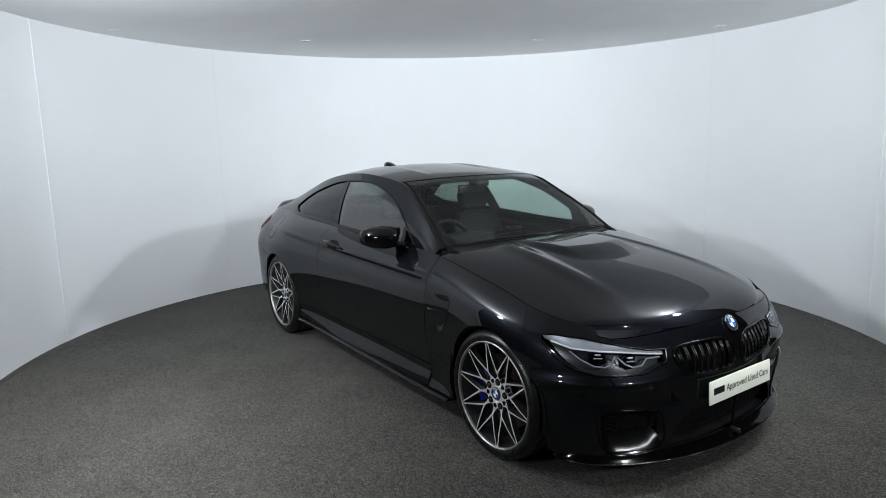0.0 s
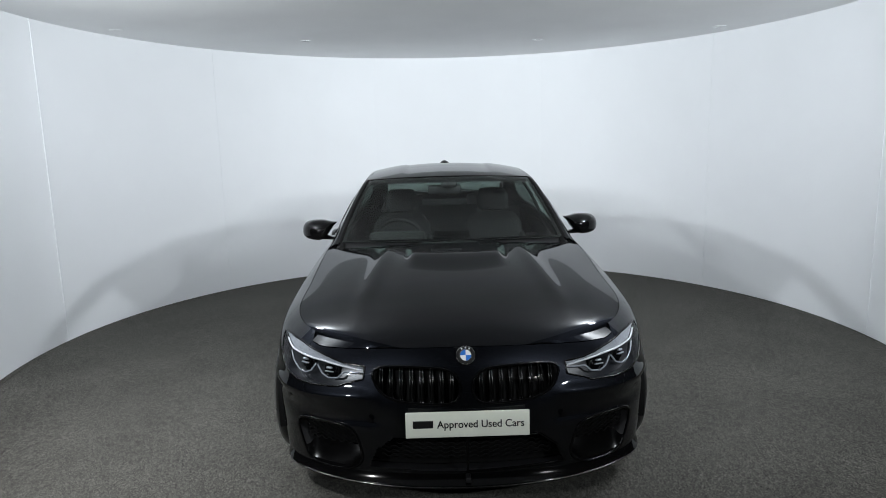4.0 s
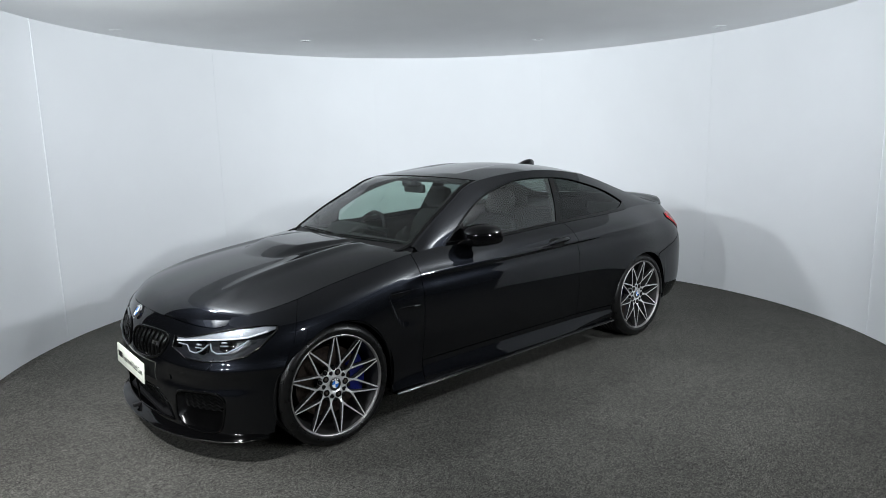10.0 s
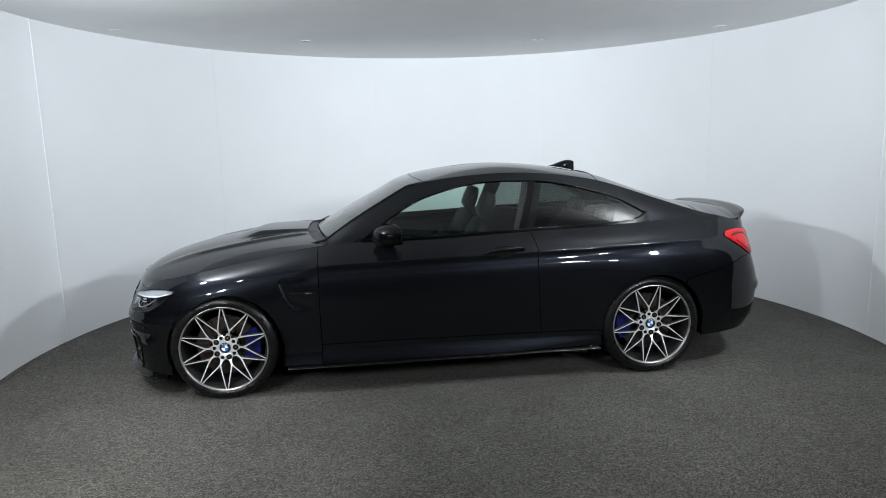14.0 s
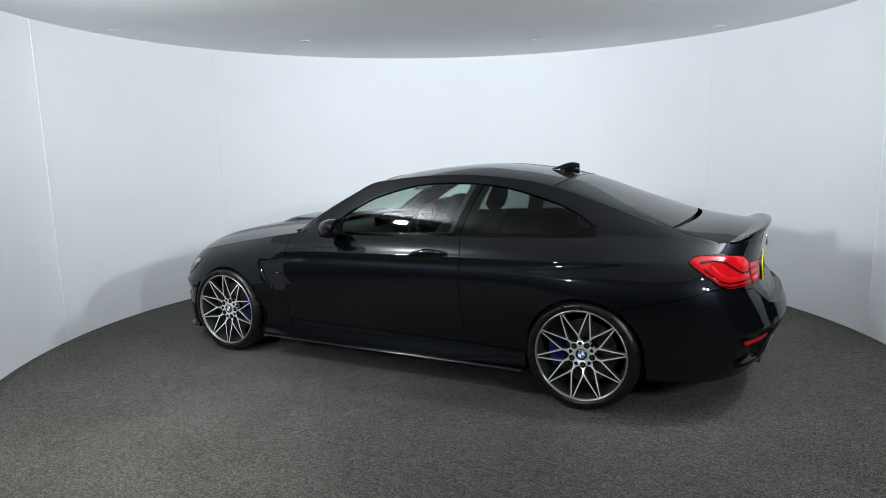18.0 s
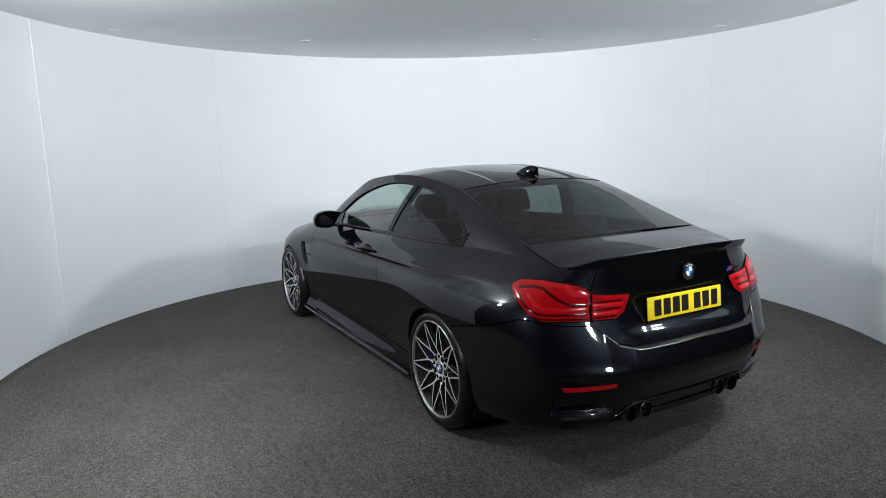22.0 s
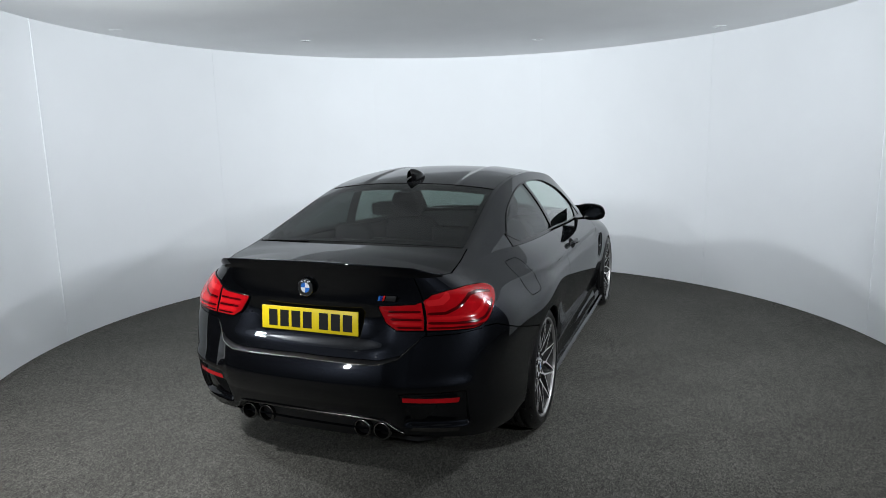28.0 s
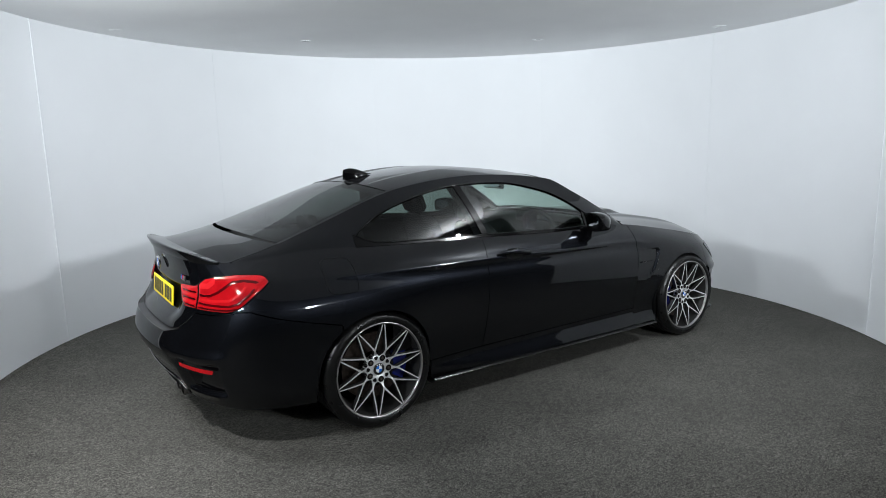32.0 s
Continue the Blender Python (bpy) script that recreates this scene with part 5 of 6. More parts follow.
def tail_lamp(side):
    k = np.array([1, side, 1.0])
    s_a, s_b = 4.722, 5.374
    cut = on_skin("rear", np.array([0.556]), np.array([0.85]))[0][0]
    lamp = None

    def bulge(s, z, more=0.0):
        """The lens swells to its middle and falls to its rim."""
        lo, hi = np.interp(s, *TAIL_LOW), np.interp(s, *TAIL_HIGH)
        d = np.minimum(np.minimum(np.minimum(s - s_a, s_b - s), np.abs(s - cut) * 1.5), np.minimum(z - lo, hi - z))
        v = v_at(s, z)
        n = skin(s, v, 1.0) - body(s, v)
        return (body(s, v) + n * (0.003 + 0.008 * np.sqrt(np.clip(d / 0.02, 0, 1)) + more)[..., None]) * k

    for s0, s1 in ((s_a, cut - 0.004), (cut + 0.004, s_b)):
        s = np.linspace(s0, s1, 56)
        f = np.linspace(0, 1, 18)
        lo, hi = np.interp(s, *TAIL_LOW), np.interp(s, *TAIL_HIGH)
        P = bulge(s[:, None] + 0 * f, lo[:, None] + (hi - lo)[:, None] * f)
        ob = shell("tail_lamp" if lamp is None else "inner_lens", P, M_RED_LENS, lamp or car, flip=side < 0, thick=0)
        lamp = lamp or ob
        ring = np.concatenate([P[:, -1], P[-1, ::-1], P[::-1, 0], P[0]])
        vs, fs = tube(ring, 0.003, 6, closed=True)
        part("gasket", mesh_of("gasket", vs, fs, M_GLOSS), M_GLOSS, lamp)
    lamp["label"] = "red tail lamp with dark bands and curved light guides"
    # dark bands and light guides: a boomerang that wraps round the outer end, and straight bars in the boot's part
    bands = [([(4.775, 0.902), (4.85, 0.914), (4.92, 0.908), (4.97, 0.885), (5.02, 0.862), (5.08, 0.842), (cut - 0.012, 0.840)], 0.012, M_RED_DARK, "dark_band"),
             ([(4.80, 0.876), (4.845, 0.845), (4.90, 0.812), (4.95, 0.800), (5.05, 0.799), (cut - 0.012, 0.801)], 0.011, M_RED_DARK, "dark_band"),
             ([(4.845, 0.885), (4.90, 0.848), (4.95, 0.826), (5.05, 0.820), (cut - 0.012, 0.821)], 0.014, M_RED_BAR, "light_guide"),
             ([(4.90, 0.790), (4.96, 0.782), (5.05, 0.780), (cut - 0.012, 0.780)], 0.008, M_RED_DARK, "dark_band"),
             ([(5.025, 0.922), (5.055, 0.905), (5.085, 0.890), (cut - 0.014, 0.886)], 0.026, M_RED_LIGHT, "lamp_facet"),
             ([(cut + 0.012, 0.850), (5.33, 0.848)], 0.010, M_RED_DARK, "dark_band"),
             ([(cut + 0.012, 0.832), (5.33, 0.832)], 0.014, M_RED_BAR, "light_guide"),
             ([(cut + 0.012, 0.814), (5.32, 0.815)], 0.010, M_RED_DARK, "dark_band"),
             ([(cut + 0.012, 0.796), (5.31, 0.798)], 0.014, M_RED_BAR, "light_guide"),
             ([(cut + 0.012, 0.780), (5.29, 0.781)], 0.008, M_RED_DARK, "dark_band")]
    for line, w, mat, nm in bands:
        line = np.array(line)
        sv = np.linspace(line[0, 0], line[-1, 0], 36)
        zv = np.interp(sv, line[:, 0], line[:, 1])
        slope = np.gradient(zv, sv)
        hw = w / 2 * np.sqrt(1 + slope ** 2) * np.clip(np.minimum(sv - sv[0], sv[-1] - sv) / 0.012 + 0.25, 0, 1)
        P = np.stack([bulge(sv, zv - hw, 0.0008), bulge(sv, zv, 0.0018), bulge(sv, zv + hw, 0.0008)], 1)
        shell(nm, P, mat, lamp, flip=side < 0, thick=0.003)


# ---------------------------------------------------------------- wheels
def spoke_bm(p0, p1, w0, w1, y0, y1, depth):
    """A tapered bar from p0 to p1 (x, z) with its face at y0..y1 and its back depth behind; returns verts and faces of face and of flanks."""
    a, b = np.array(p0), np.array(p1)
    d = (b - a) / np.linalg.norm(b - a)
    nrm = np.array([-d[1], d[0]])
    face, back = [], []
    for p, w, y in ((a, w0, y0), (b, w1, y1)):
        for sgn in (-1, 1):
            q = p + nrm * w * sgn / 2
            face.append((q[0], y, q[1]))
            q2 = p + nrm * w * sgn * 0.48
            back.append((q2[0], y - depth, q2[1]))
    return face, back


def wheel(x, side, r_tyre, half):
    z = r_tyre
    hub = new("wheel")
    hub.parent = car
    hub.location = (x, side * 0.785, z)
    turn = {(1, 1): 0, (-1, 1): -10, (-1, -1): -6, (1, -1): 8}[(1 if x > 0 else -1, side)]
    hub.rotation_euler = (0, radians(turn), 0 if side > 0 else math.pi)
    hub["label"] = "star-spoke alloy wheel with a low black tyre"
    h, R = half, r_tyre
    prof = [(0.262, h - 0.035), (0.269, h - 0.010), (0.275, h - 0.004), (0.290, h + 0.004), (0.304, h + 0.003), (R - 0.016, h - 0.010), (R - 0.006, h - 0.022), (R, h - 0.040)]
    for g in (0.06, 0.02, -0.02, -0.06):
        prof += [(R, g + 0.005), (R - 0.007, g + 0.004), (R - 0.007, g - 0.004), (R, g - 0.005)]
    prof += [(R, -h + 0.04), (R - 0.016, -h + 0.01), (0.285, -h), (0.255, -h + 0.03)]
    v, f = lathe(prof, 96, "y")
    part("tyre", mesh_of("tyre", v, f, M_RUBBER), M_RUBBER, hub, "black low-profile tyre")
    # rim: bright lip, dark barrel
    v, f = lathe([(0.256, h - 0.04), (0.266, h - 0.020), (0.2685, h - 0.006), (0.2665, h - 0.001), (0.261, h - 0.002), (0.2575, h - 0.008), (0.256, h - 0.018)], 96, "y")
    rim = part("rim", mesh_of("rim", v, f, M_RIM), M_RIM, hub, "polished rim lip")
    v, f = lathe([(0.256, h - 0.016), (0.2535, h - 0.022), (0.243, h - 0.052), (0.236, h - 0.09), (0.232, -h + 0.06), (0.245, -h + 0.02)], 72, "y")
    part("barrel", mesh_of("barrel", v, f, M_ALLOY_DARK), M_ALLOY_DARK, hub)
    yo, yn, yh = h - 0.008, h - 0.024, h - 0.042
    pol = lambda r, a: (r * math.sin(radians(a)), r * math.cos(radians(a)))
    # one forked spoke: two slim legs that meet at the rim, and the waisted arm between this fork and the next
    verts, faces, mats = [], [], []
    legs = []
    for sg in (-1, 1):
        legs.append([(pol(0.263, sg * 1.0), 0.0066, yo), (pol(0.191, sg * 5.6), 0.0076, (yo + yn) / 2 + 0.002), (pol(0.131, sg * 13.9), 0.0088, yn)])
        legs.append([(pol(0.132, sg * 13.5), 0.0098, yn), (pol(0.114, sg * 17.6), 0.0115, yn - 0.003)])
    legs.append([(pol(0.123, 18), 0.016, yn - 0.0012), (pol(0.113, 18), 0.0115, yn - 0.003), (pol(0.101, 18), 0.0105, yh + 0.010), (pol(0.090, 18), 0.0150, yh + 0.0055), (pol(0.078, 18), 0.026, yh + 0.0022)])
    for chain in legs:
        for (p0, w0, y0), (p1, w1, y1) in zip(chain, chain[1:]):
            face, back = spoke_bm(p0, p1, w0, w1, y0, y1, 0.030)
            j = len(verts)
            verts += face + back
            faces += [(j, j + 1, j + 3, j + 2), (j, j + 2, j + 6, j + 4), (j + 1, j + 5, j + 7, j + 3), (j + 4, j + 6, j + 7, j + 5), (j, j + 4, j + 5, j + 1), (j + 2, j + 3, j + 7, j + 6)]
            mats += [0, 1, 1, 1, 1, 1]
    me = mesh_of("spoke", verts, faces, M_ALLOY, smooth=False)
    me.materials.append(M_ALLOY_DARK)
    me.polygons.foreach_set("material_index", mats)
    for i in range(10):
        sp = part("spoke", me, M_ALLOY, hub, "forked alloy spoke with a machined face")
        sp.rotation_euler = (0, radians(36 * i), 0)
    v, f = lathe([(0.084, yh - 0.03), (0.084, yh - 0.003), (0.081, yh + 0.0018), (0.036, yh + 0.003), (0.034, yh - 0.004), (0.001, yh - 0.004)], 48, "y")
    part("hub_face", mesh_of("hub_face", v, f, M_ALLOY), M_ALLOY, hub)
    # five bolts on dark discs, five three-sided patches between: hole shade laid on the face
    for i in range(5):
        px, pz = pol(0.0625, i * 72 + 54)
        v, f = lathe([(0.0170, -0.004), (0.0170, 0.0036), (0.0155, 0.0040), (0.001, 0.0036)], 24, "y")
        v = [(px + q[0], yh + q[1] + 0.001, pz + q[2]) for q in v]
        hole = part("bolt_recess_shade", mesh_of("bolt_recess_shade", v, f, M_DEEP), M_DEEP, hub)
        v, f = lathe([(0.0085, 0.002), (0.0085, 0.0050), (0.0070, 0.0058), (0.001, 0.0052)], 6, "y")
        v = [(px + q[0], yh + q[1] + 0.001, pz + q[2]) for q in v]
        part("bolt", mesh_of("bolt", v, f, M_DISC, smooth=False), M_DISC, hole)
        tri = softened([pol(r, i * 72 + 18 + d) for r, d in ((0.076, -13), (0.076, 13), (0.046, 0))], 2)
        mid = tri.mean(0)
        v = [(q[0], yh + 0.0044, q[1]) for q in tri] + [(q[0], yh - 0.004, q[1]) for q in tri] + [(mid[0], yh + 0.0042, mid[1])]
        n = len(tri)
        f = [(a, (a + 1) % n, n + (a + 1) % n, n + a) for a in range(n)] + [((a + 1) % n, a, 2 * n) for a in range(n)]
        part("hub_window_shade", mesh_of("hub_window_shade", v, f, M_DEEP, smooth=False), M_DEEP, hub)
    # dark discs between the arms at the hub: the scallops' shade as colour
    for i in range(10):
        px, pz = pol(0.0845, i * 36)
        v, f = lathe([(0.0105, -0.012), (0.0105, 0.0030), (0.001, 0.0030)], 18, "y")
        v = [(px + q[0], yh + q[1] + 0.001, pz + q[2]) for q in v]
        part("scallop_shade", mesh_of("scallop_shade", v, f, M_DEEP), M_DEEP, hub)
    roundel(Matrix.Translation((0, yh + 0.001, 0)) @ Euler((0, 0, math.pi / 2)).to_matrix().to_4x4(), 0.034, hub, nested=False)
    # brake
    v, f = lathe([(0.085, 0.02), (0.192, 0.02), (0.192, -0.012), (0.085, -0.012)], 64, "y")
    part("brake_disc", mesh_of("brake_disc", v, f, M_DISC, smooth=False), M_DISC, hub)
    # caliper behind the axle in front, ahead of it behind; it stands still with the wheel here
    c_at = math.pi if x > 0 else 0.0
    ry = hub.rotation_euler[1]
    bm = bmesh.new()
    pts = []
    for a in np.linspace(-0.55, 0.55, 10):
        ang = c_at + a
        for rr, yy in ((0.125, 0.045), (0.215, 0.045), (0.222, 0.03), (0.222, -0.03), (0.125, -0.03)):
            wx, wz = rr * math.cos(ang), rr * math.sin(ang)
            pts.append((wx * (1 if side > 0 else -1), yy, wz))
    # undo the wheel's own turn so that the caliper keeps its clock position
    pts = [tuple(Euler((0, -ry, 0)).to_matrix() @ Vector(p)) for p in pts]
    fs = grid_faces(10, 5)
    fs += [(i * 5 + 4, i * 5, (i + 1) * 5, (i + 1) * 5 + 4) for i in range(9)] + [(0, 1, 2, 3, 4), (49, 48, 47, 46, 45)]
    bm.free()
    part("caliper", mesh_of("caliper", pts, fs, M_CALIPER, smooth=False), M_CALIPER, hub, "blue brake caliper")
    for ob in hub.children:
        if not ob.name.startswith(("tyre", "brake_disc", "caliper")):
            ob.scale = (1.026, 1, 1.026)
    return hub


# ---------------------------------------------------------------- sides: small things
def build_fittings():
    for side in (1, -1):
        k = np.array([1, side, 1.0])
        # door mirror: a shell of rounded sections, a foot and a glass
        secs = []
        for yy, cx, cz, hx, hz in ((0.778, 0.425, 1.066, 0.018, 0.004), (0.800, 0.43, 1.056, 0.046, 0.014), (0.828, 0.432, 1.036, 0.080, 0.040), (0.858, 0.432, 1.020, 0.098, 0.064), (0.89, 0.427, 1.016, 0.101, 0.070), (0.935, 0.414, 1.016, 0.097, 0.068), (0.975, 0.394, 1.016, 0.086, 0.060), (1.000, 0.376, 1.015, 0.068, 0.046), (1.012, 0.366, 1.014, 0.046, 0.030), (1.018, 0.36, 1.013, 0.006, 0.006)):
            a = np.linspace(0, 2 * np.pi, 28, endpoint=False)
            x_ = np.cos(a)
            x_ = np.where(x_ < 0, -0.5 * np.minimum(1, np.abs(x_) * 2.5), x_)
            secs.append(np.stack([cx - 0.078 + hx * x_, np.full(28, yy), cz + hz * np.where(np.sin(a) > 0, np.abs(np.sin(a)) ** 0.75, -0.9 * np.abs(np.sin(a)) ** 0.4) - 0.12 * hz * np.maximum(x_, 0)], 1) * k)
        P = np.array(secs)
        vs = P.reshape(-1, 3)
        fs = []
        for i in range(len(secs) - 1):
            for j in range(28):
                q = (i * 28 + j, i * 28 + (j + 1) % 28, (i + 1) * 28 + (j + 1) % 28, (i + 1) * 28 + j)
                fs.append(q if side < 0 else q[::-1])
        mir = part("door_mirror", mesh_of("door_mirror", vs, fs, M_GLOSS), M_GLOSS, car, "gloss black door mirror")
        foot = []
        for yy, cx, cz, hx, hz in ((0.770, 0.405, 0.962, 0.068, 0.014), (0.80, 0.408, 0.963, 0.060, 0.012), (0.84, 0.412, 0.967, 0.058, 0.013), (0.885, 0.415, 0.974, 0.060, 0.016)):
            a = np.linspace(0, 2 * np.pi, 20, endpoint=False)
            foot.append(np.stack([cx - 0.04 + hx * np.cos(a), np.full(20, yy), cz + hz * np.sin(a)], 1) * k)
        vs, fs = loft(foot)
        part("mirror_foot", mesh_of("mirror_foot", vs, fs if side > 0 else [q[::-1] for q in fs], M_GLOSS), M_GLOSS, mir)
        # black sail in the window's front corner that carries the mirror
        xs_ = np.linspace(0.515, 0.355, 10)
        uu, l2, h2 = dlo(xs_)
        ww = l2[:, None] + np.minimum(h2 - l2, 0.9)[:, None] * np.linspace(0, 1, 5)[None, :]
        P = flank(uu[:, None] + 0 * ww, ww) + np.array([0, 0.001, 0])
        shell("mirror_sail", P * k, M_GLOSS, mir, flip=side < 0, thick=0.006)
        o = rounded(0.915, 1.018, 0.070, 0.046, 3, n=32)
        pts = [(0.287 - 0.27 * (q[0] - 0.915) - 0.14 * (q[1] - 1.018), q[0] * side, q[1]) for q in o] + [(0.287, 0.915 * side, 1.018)]
        part("mirror_glass", mesh_of("mirror_glass", pts, [(i, (i + 1) % 32, 32) for i in range(32)], M_MIRROR), M_MIRROR, mir)
        # door handle over a flush near-black patch: the shade of its dished cup
        cup = rounded(-0.400, 0.880, 0.075, 0.031, 2.4, n=32)
        flat_on("side", cup, M_DEEP, car, "handle_cup_shade", 0.002, side)
        t = np.linspace(0, 1, 16)
        hx = -0.265 - 0.27 * t
        s_, v_ = on_skin("side", hx, 0.866 + 0.022 * t)
        off = 0.008 + 0.026 * np.sin(np.pi * t) ** 0.5
        n_ = skin(s_, v_, 1.0) - skin(s_, v_, 0.0)
        pts = (body(s_, v_) + n_ * off[:, None]) * k
        vs, fs = tube(pts, 0.006 + 0.010 * np.sin(np.pi * t) ** 0.5, 12)
        part("door_handle", mesh_of("door_handle", vs, fs, M_PAINT), M_PAINT, car)
        # gill behind the front wheel
        edge = np.array([(0.775, 0.762), (0.90, 0.762), (1.03, 0.757), (1.049, 0.737), (1.037, 0.692), (1.012, 0.632), (0.995, 0.600), (0.978, 0.582), (0.965, 0.572)])
        q = np.linspace(0, 8, 49)
        line = np.stack([np.interp(q, range(9), edge[:, i]) for i in (0, 1)], 1)
        s_, v_ = on_skin("side", line[:, 0], line[:, 1])
        vs, fs = tube(skin(s_, v_, 0.0005) * k, 0.0016 * np.clip(np.minimum(q, 8 - q) / 1.5 + 0.15, 0, 1), 6)
        gl = part("wing_gill", mesh_of("wing_gill", vs, fs, M_PAINT), M_PAINT, car, "hollow gill with a slim dark bar")
        tt = np.linspace(0, 1, 12)
        s_, v_ = on_skin("side", 0.975 - 0.150 * tt, 0.668 + 0.0 * tt)
        vs, fs = tube(skin(s_, v_, -0.014 + 0.014 * tt) * k, 0.0042, 8)
        part("gill_bar", mesh_of("gill_bar", vs, fs, M_GLOSS), M_GLOSS, gl)
        for i, xm in enumerate((0.880, 0.866, 0.852)):
            s_, v_ = on_skin("side", np.array([xm, xm - 0.008]), np.array([0.668, 0.668]))
            vs, fs = tube(skin(s_, v_, 0.006) * k, 0.004, 6)
            part("gill_mark", mesh_of("gill_mark", vs, fs, M_CHROME), M_CHROME, gl)
        # wipers
        w1 = np.linspace(0.85, 0.10, 20) * side if side > 0 else np.linspace(-0.02, -0.70, 20)
        pts = top(0.05 + 0.03 * np.sin(np.linspace(0, 3.1, 20)), w1, 0.012)
        vs, fs = tube(pts, 0.0045, 6)
        part("wiper", mesh_of("wiper", vs, fs, M_DEEP), M_DEEP, car)
    # fuel flap on the right rear quarter
    flap = rounded(-1.60, 0.895, 0.085, 0.085, 5, skew=0.0, n=48)
    ring_on("side", flap, 0.0022, M_DEEP, car, "fuel_flap", -0.001, -1)
    # aerial fin
    secs = []
    for t in np.linspace(0, 1, 14):
        x = -0.945 - 0.195 * t
        h = 0.070 * math.sin(math.pi * min(t, 0.86) ** 1.25 / 1.72) + 0.002
        wd = 0.046 * math.sin(math.pi * (0.12 + 0.80 * t)) + 0.004
        z0 = float(top(u_at_crown(x), 0.0)[2]) - 0.004
        secs.append([(x, wd * math.cos(a), z0 + h * max(0, math.sin(a)) ** 0.7) for a in np.linspace(0, math.pi, 13)])
    shell("aerial_fin", np.array(secs), M_GLOSS, car, thick=0, label="gloss black shark-fin aerial")


def u_at_crown(x):
    uu = np.linspace(0, 8, 400)
    return np.interp(-x, -CROWN(uu)[:, 0], uu)


build_sides()
build_top()
build_nose()
build_tail()
for wx, rr, hh in ((1.406, 0.334, 0.130), (-1.406, 0.340, 0.136)):
    for sd in (1, -1):
        wheel(wx, sd, rr, hh)
build_fittings()


# ---------------------------------------------------------------- cabin
def slab(path, widths, thicks, n=20):
    """A padded slab: rounded sections across y along a path of (x, z)."""
    path = np.array(path, float)
    tan = np.gradient(path, axis=0)
    tan /= np.linalg.norm(tan, axis=1, keepdims=True)
    secs = []
    for (x, z), (tx, tz), w, th in zip(path, tan, widths, thicks):
        a = np.linspace(0, 2 * np.pi, n, endpoint=False)
        c, d = np.cos(a), np.sin(a)
        yy = w * np.sign(c) * np.abs(c) ** 0.5
        qq = th * np.sign(d) * np.abs(d) ** 0.5
        secs.append(np.stack([x - tz * qq, yy, z + tx * qq], 1))
    return loft(secs)


def seat(y):
    root = new("seat")
    root.parent = car
    root.location = (0, y, 0)
    root["label"] = "black leather front seat with headrest"
    v, f = slab([(0.42, 0.43), (0.36, 0.46), (0.15, 0.45), (-0.08, 0.42), (-0.12, 0.41)], (0.18, 0.23, 0.24, 0.23, 0.16), (0.03, 0.07, 0.07, 0.07, 0.03))
    part("cushion", mesh_of("cushion", v, f, M_LEATHER), M_LEATHER, root)
    v, f = slab([(-0.08, 0.44), (-0.15, 0.55), (-0.23, 0.75), (-0.31, 0.95), (-0.345, 1.02), (-0.355, 1.04)], (0.20, 0.245, 0.24, 0.225, 0.17, 0.08), (0.05, 0.075, 0.07, 0.055, 0.045, 0.015))
    part("backrest", mesh_of("backrest", v, f, M_LEATHER), M_LEATHER, root)
    v, f = slab([(-0.345, 1.05), (-0.355, 1.08), (-0.385, 1.16), (-0.40, 1.215), (-0.403, 1.225)], (0.09, 0.125, 0.125, 0.10, 0.05), (0.03, 0.05, 0.05, 0.04, 0.01))
    part("headrest", mesh_of("headrest", v, f, M_LEATHER), M_LEATHER, root)
    for s in (-1, 1):
        v, f = slab([(-0.10, 0.50), (-0.16, 0.62), (-0.22, 0.80), (-0.25, 0.88)], (0.03, 0.045, 0.04, 0.015), (0.06, 0.12, 0.10, 0.04), 12)
        v = [(p[0] + 0.03, p[1] + s * 0.215, p[2]) for p in v]
        part("bolster", mesh_of("bolster", v, f, M_LEATHER), M_LEATHER, root)
    part("seat_badge", box_bm(-0.255, 0, 0.95, 0.006, 0.03, 0.008, 0.002), M_LIGHT_GUIDE, root)


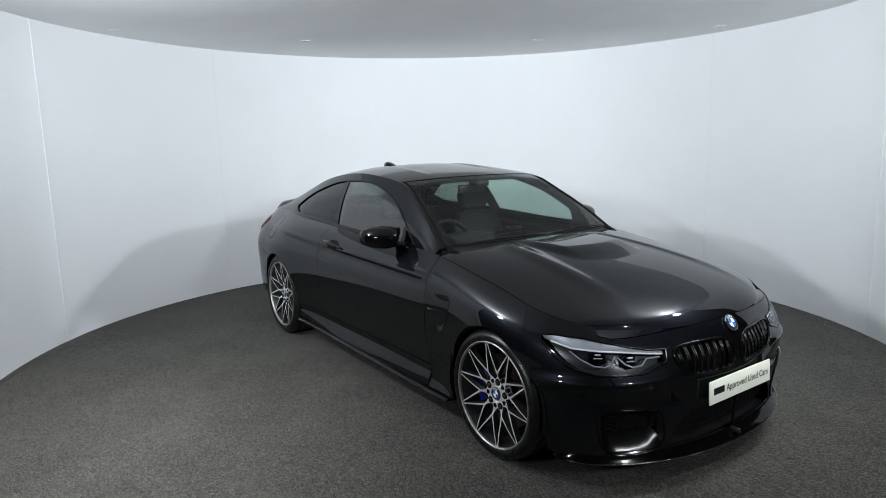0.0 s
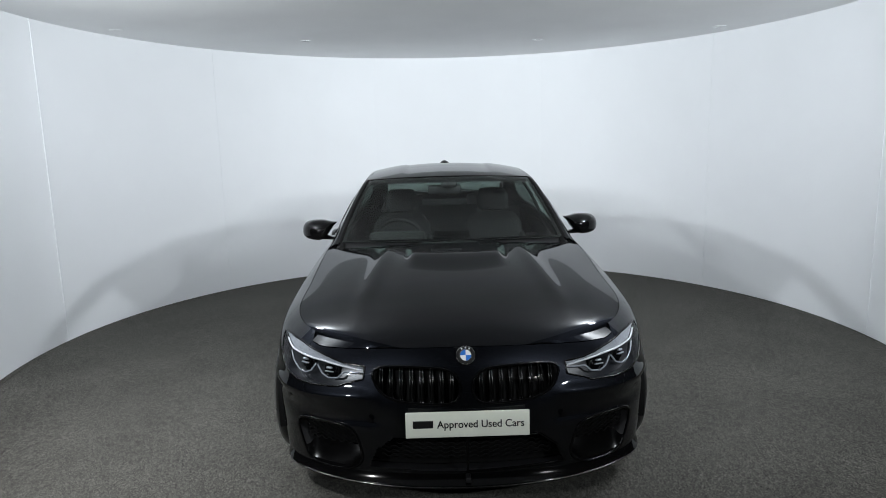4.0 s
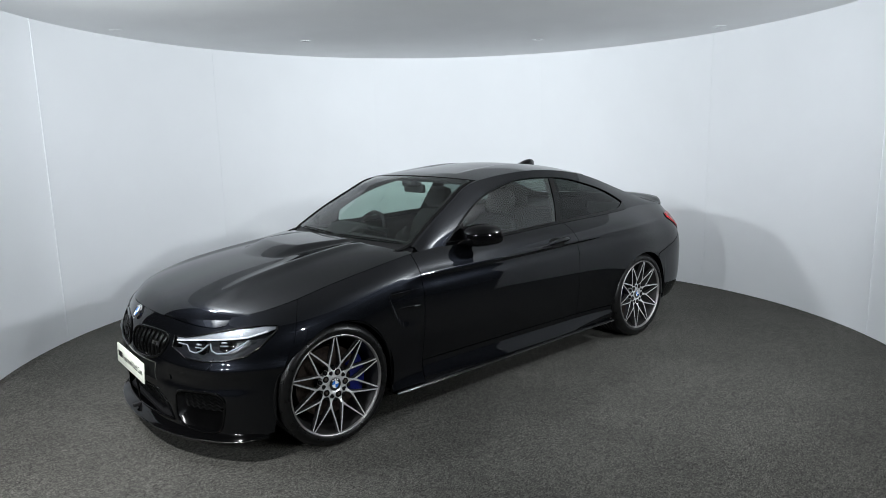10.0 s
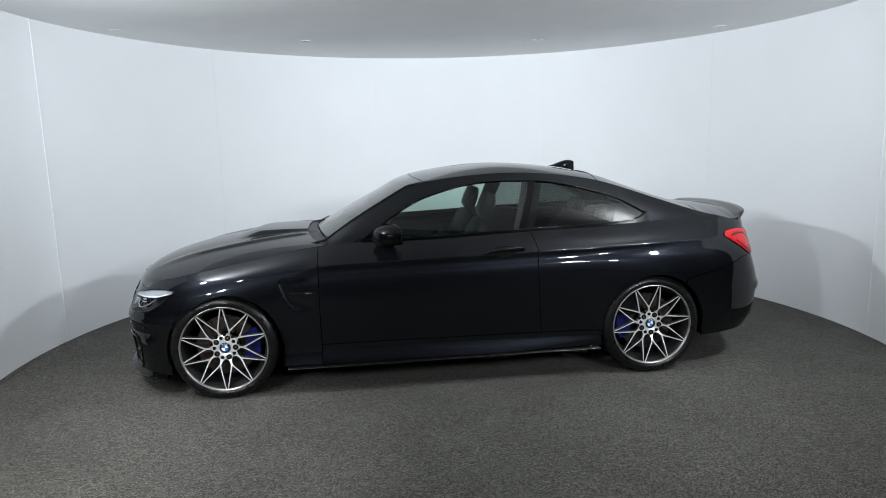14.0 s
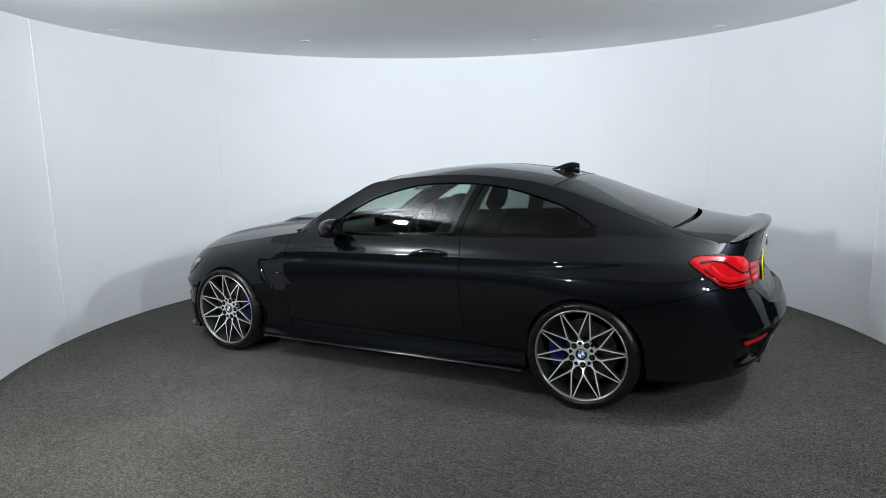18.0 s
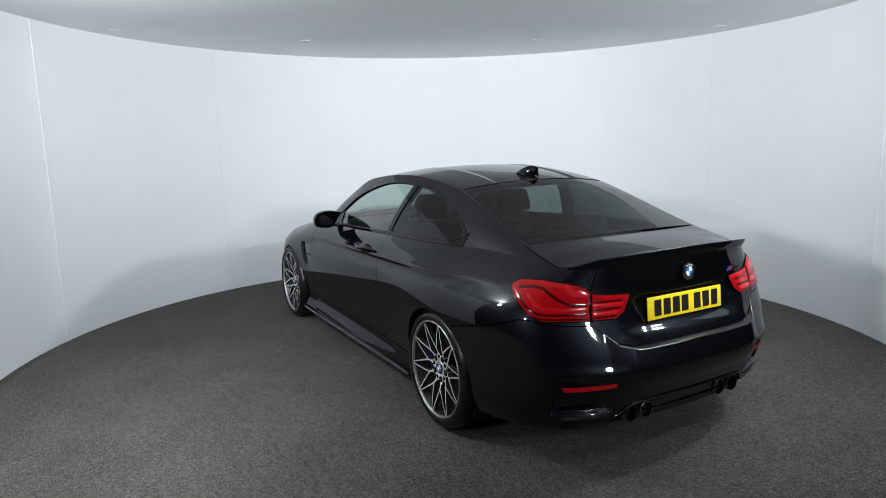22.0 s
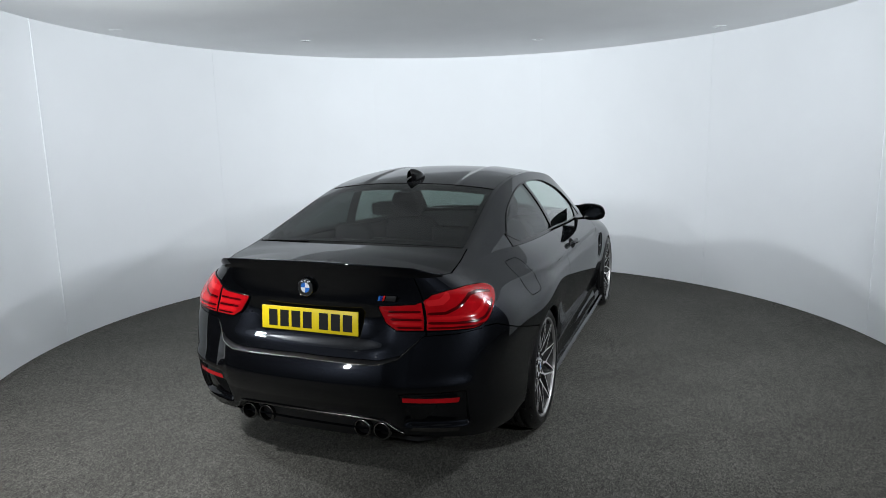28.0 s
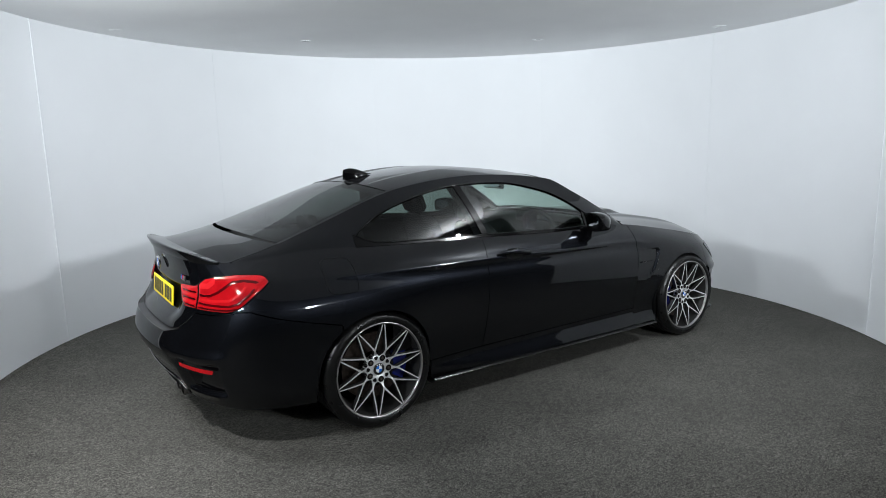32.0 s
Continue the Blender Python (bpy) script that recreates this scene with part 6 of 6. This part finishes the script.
def build_cabin():
    seat(0.36)
    seat(-0.36)
    root = new("rear_bench")
    root.parent = car
    v, f = slab([(-0.52, 0.42), (-0.6, 0.46), (-0.9, 0.42), (-0.98, 0.41)], (0.58, 0.60, 0.60, 0.55), (0.03, 0.07, 0.07, 0.04))
    part("cushion", mesh_of("cushion", v, f, M_LEATHER), M_LEATHER, root)
    v, f = slab([(-0.95, 0.45), (-1.03, 0.62), (-1.17, 0.86), (-1.26, 0.98), (-1.275, 1.0)], (0.55, 0.60, 0.60, 0.54, 0.40), (0.04, 0.08, 0.07, 0.05, 0.02))
    part("backrest", mesh_of("backrest", v, f, M_LEATHER), M_LEATHER, root)
    for y in (-0.33, 0.33):
        v, f = slab([(-1.265, 0.98), (-1.27, 1.02), (-1.29, 1.09), (-1.295, 1.10)], (0.10, 0.13, 0.12, 0.06), (0.03, 0.045, 0.04, 0.01))
        v = [(p[0], p[1] + y, p[2]) for p in v]
        part("headrest", mesh_of("headrest", v, f, M_LEATHER), M_LEATHER, root)
    P = np.array([[(x, y, 0.985 + 0.05 * (x + 1.3) * -1) for y in np.linspace(-0.60, 0.60, 7)] for x in np.linspace(-1.24, -1.86, 8)])
    shell("parcel_shelf", P, M_DASH, car, thick=0.02, flip=True)
    # dashboard and cowls
    v, f = slab([(0.86, 0.90), (0.80, 0.935), (0.66, 0.945), (0.52, 0.925), (0.45, 0.86), (0.44, 0.70), (0.50, 0.55)], (0.55, 0.66, 0.70, 0.70, 0.70, 0.68, 0.6), (0.015, 0.02, 0.02, 0.02, 0.03, 0.03, 0.03))
    part("dashboard", mesh_of("dashboard", v, f, M_DASH), M_DASH, car)
    v, f = slab([(0.62, 0.95), (0.55, 0.985), (0.46, 0.985), (0.43, 0.965)], (0.14, 0.18, 0.18, 0.16), (0.01, 0.025, 0.025, 0.01))
    v = [(p[0], p[1] - 0.36, p[2]) for p in v]
    part("instrument_hood", mesh_of("instrument_hood", v, f, M_DASH), M_DASH, car)
    part("centre_screen", box_bm(0.50, 0.0, 0.965, 0.02, 0.24, 0.085, 0.006), M_GLOSS, car)
    part("centre_console", box_bm(0.10, 0.0, 0.50, 0.75, 0.22, 0.24, 0.03), M_DASH, car)
    # steering wheel on the right
    a = np.linspace(0, 2 * np.pi, 40, endpoint=False)
    m = Matrix.Translation((0.335, -0.36, 0.895)) @ Euler((0, radians(-24), 0)).to_matrix().to_4x4()
    pts = [tuple(m @ Vector((0, 0.185 * math.cos(t), 0.185 * math.sin(t)))) for t in a]
    v, f = tube(pts, 0.0165, 8, closed=True)
    st = part("steering_wheel", mesh_of("steering_wheel", v, f, M_LEATHER), M_LEATHER, car, "black leather steering wheel")
    for t in (0, math.pi, 1.5 * math.pi):
        v, f = tube([tuple(m @ Vector((0, 0.05 * math.cos(t), 0.05 * math.sin(t)))), tuple(m @ Vector((0, 0.18 * math.cos(t), 0.18 * math.sin(t))))], 0.014, 8)
        part("spoke", mesh_of("spoke", v, f, M_SATIN), M_SATIN, st)
    bm = box_bm(0, 0, 0, 0.04, 0.12, 0.10, 0.02)
    bm.transform(m)
    part("hub", bm, M_DASH, st)
    # rear-view mirror and sensor block
    rv = part("inside_mirror", box_bm(0.13, -0.03, 1.255, 0.03, 0.235, 0.062, 0.014, 3), M_SATIN, car, "black rear-view mirror")
    part("mirror_glass", box_bm(0.1135, -0.03, 1.255, 0.002, 0.21, 0.045), M_MIRROR, rv)
    part("sensor_block", box_bm(0.18, 0.0, 1.297, 0.11, 0.11, 0.045, 0.015), M_SATIN, car)
    # headlining, door cards, and trims of the pillars
    u, w = np.meshgrid(np.linspace(2.95, 6.05, 24), np.linspace(-0.94, 0.94, 21), indexing="ij")
    shell("headliner", top(u, w, -0.035), M_HEADLINER, car, thick=0)
    s, v = patch(S_FD, S_DQ, lambda q: v_at(q, 0.4), 3.97, 30, 10)
    both("door_card", skin(s, v, -0.06), M_DASH, car, thick=0)
    s, v = patch(S_DQ, s_at_x(-1.3), lambda q: v_at(q, 0.4), 3.97, 20, 10)
    both("side_card", skin(s, v, -0.06), M_DEEP, car, thick=0)
    P = np.array([[(x, y, 0.30) for y in np.linspace(-0.72, 0.72, 5)] for x in np.linspace(0.9, -1.1, 5)])
    shell("cabin_floor", P, M_HEADLINER, car, thick=0.02, flip=True)
    P = np.array([[(0.90, y, z) for y in np.linspace(-0.72, 0.72, 5)] for z in np.linspace(0.3, 0.93, 4)])
    shell("bulkhead", P, M_DEEP, car, thick=0.02)
    P = np.array([[(-1.30 - 0.1 * (z - 0.3), y, z) for y in np.linspace(-0.72, 0.72, 5)] for z in np.linspace(0.3, 0.98, 4)])
    shell("boot_bulkhead", P, M_DEEP, car, thick=0.02)


build_cabin()


# ---------------------------------------------------------------- what turns
def heading(t):
    """The car's heading in degrees while the turntable runs."""
    q = (t - 16) / 16
    return (((-0.680 * q - 0.879) * q + 0.852) * q - 134.422) * q - 189.309


def motions():
    for thing, ox, oy, lift in ((car, 0.1893, -0.0527, 0.0), (turntable, 0.0, 0.0, 0.0)):
        rows = []
        for i in range(65):
            t = i * 0.5
            a = radians(heading(t))
            rows.append((t, pose(ox * math.cos(a) - oy * math.sin(a), ox * math.sin(a) + oy * math.cos(a), lift, 0, 0, heading(t))))
        walk(thing, rows)


motions()
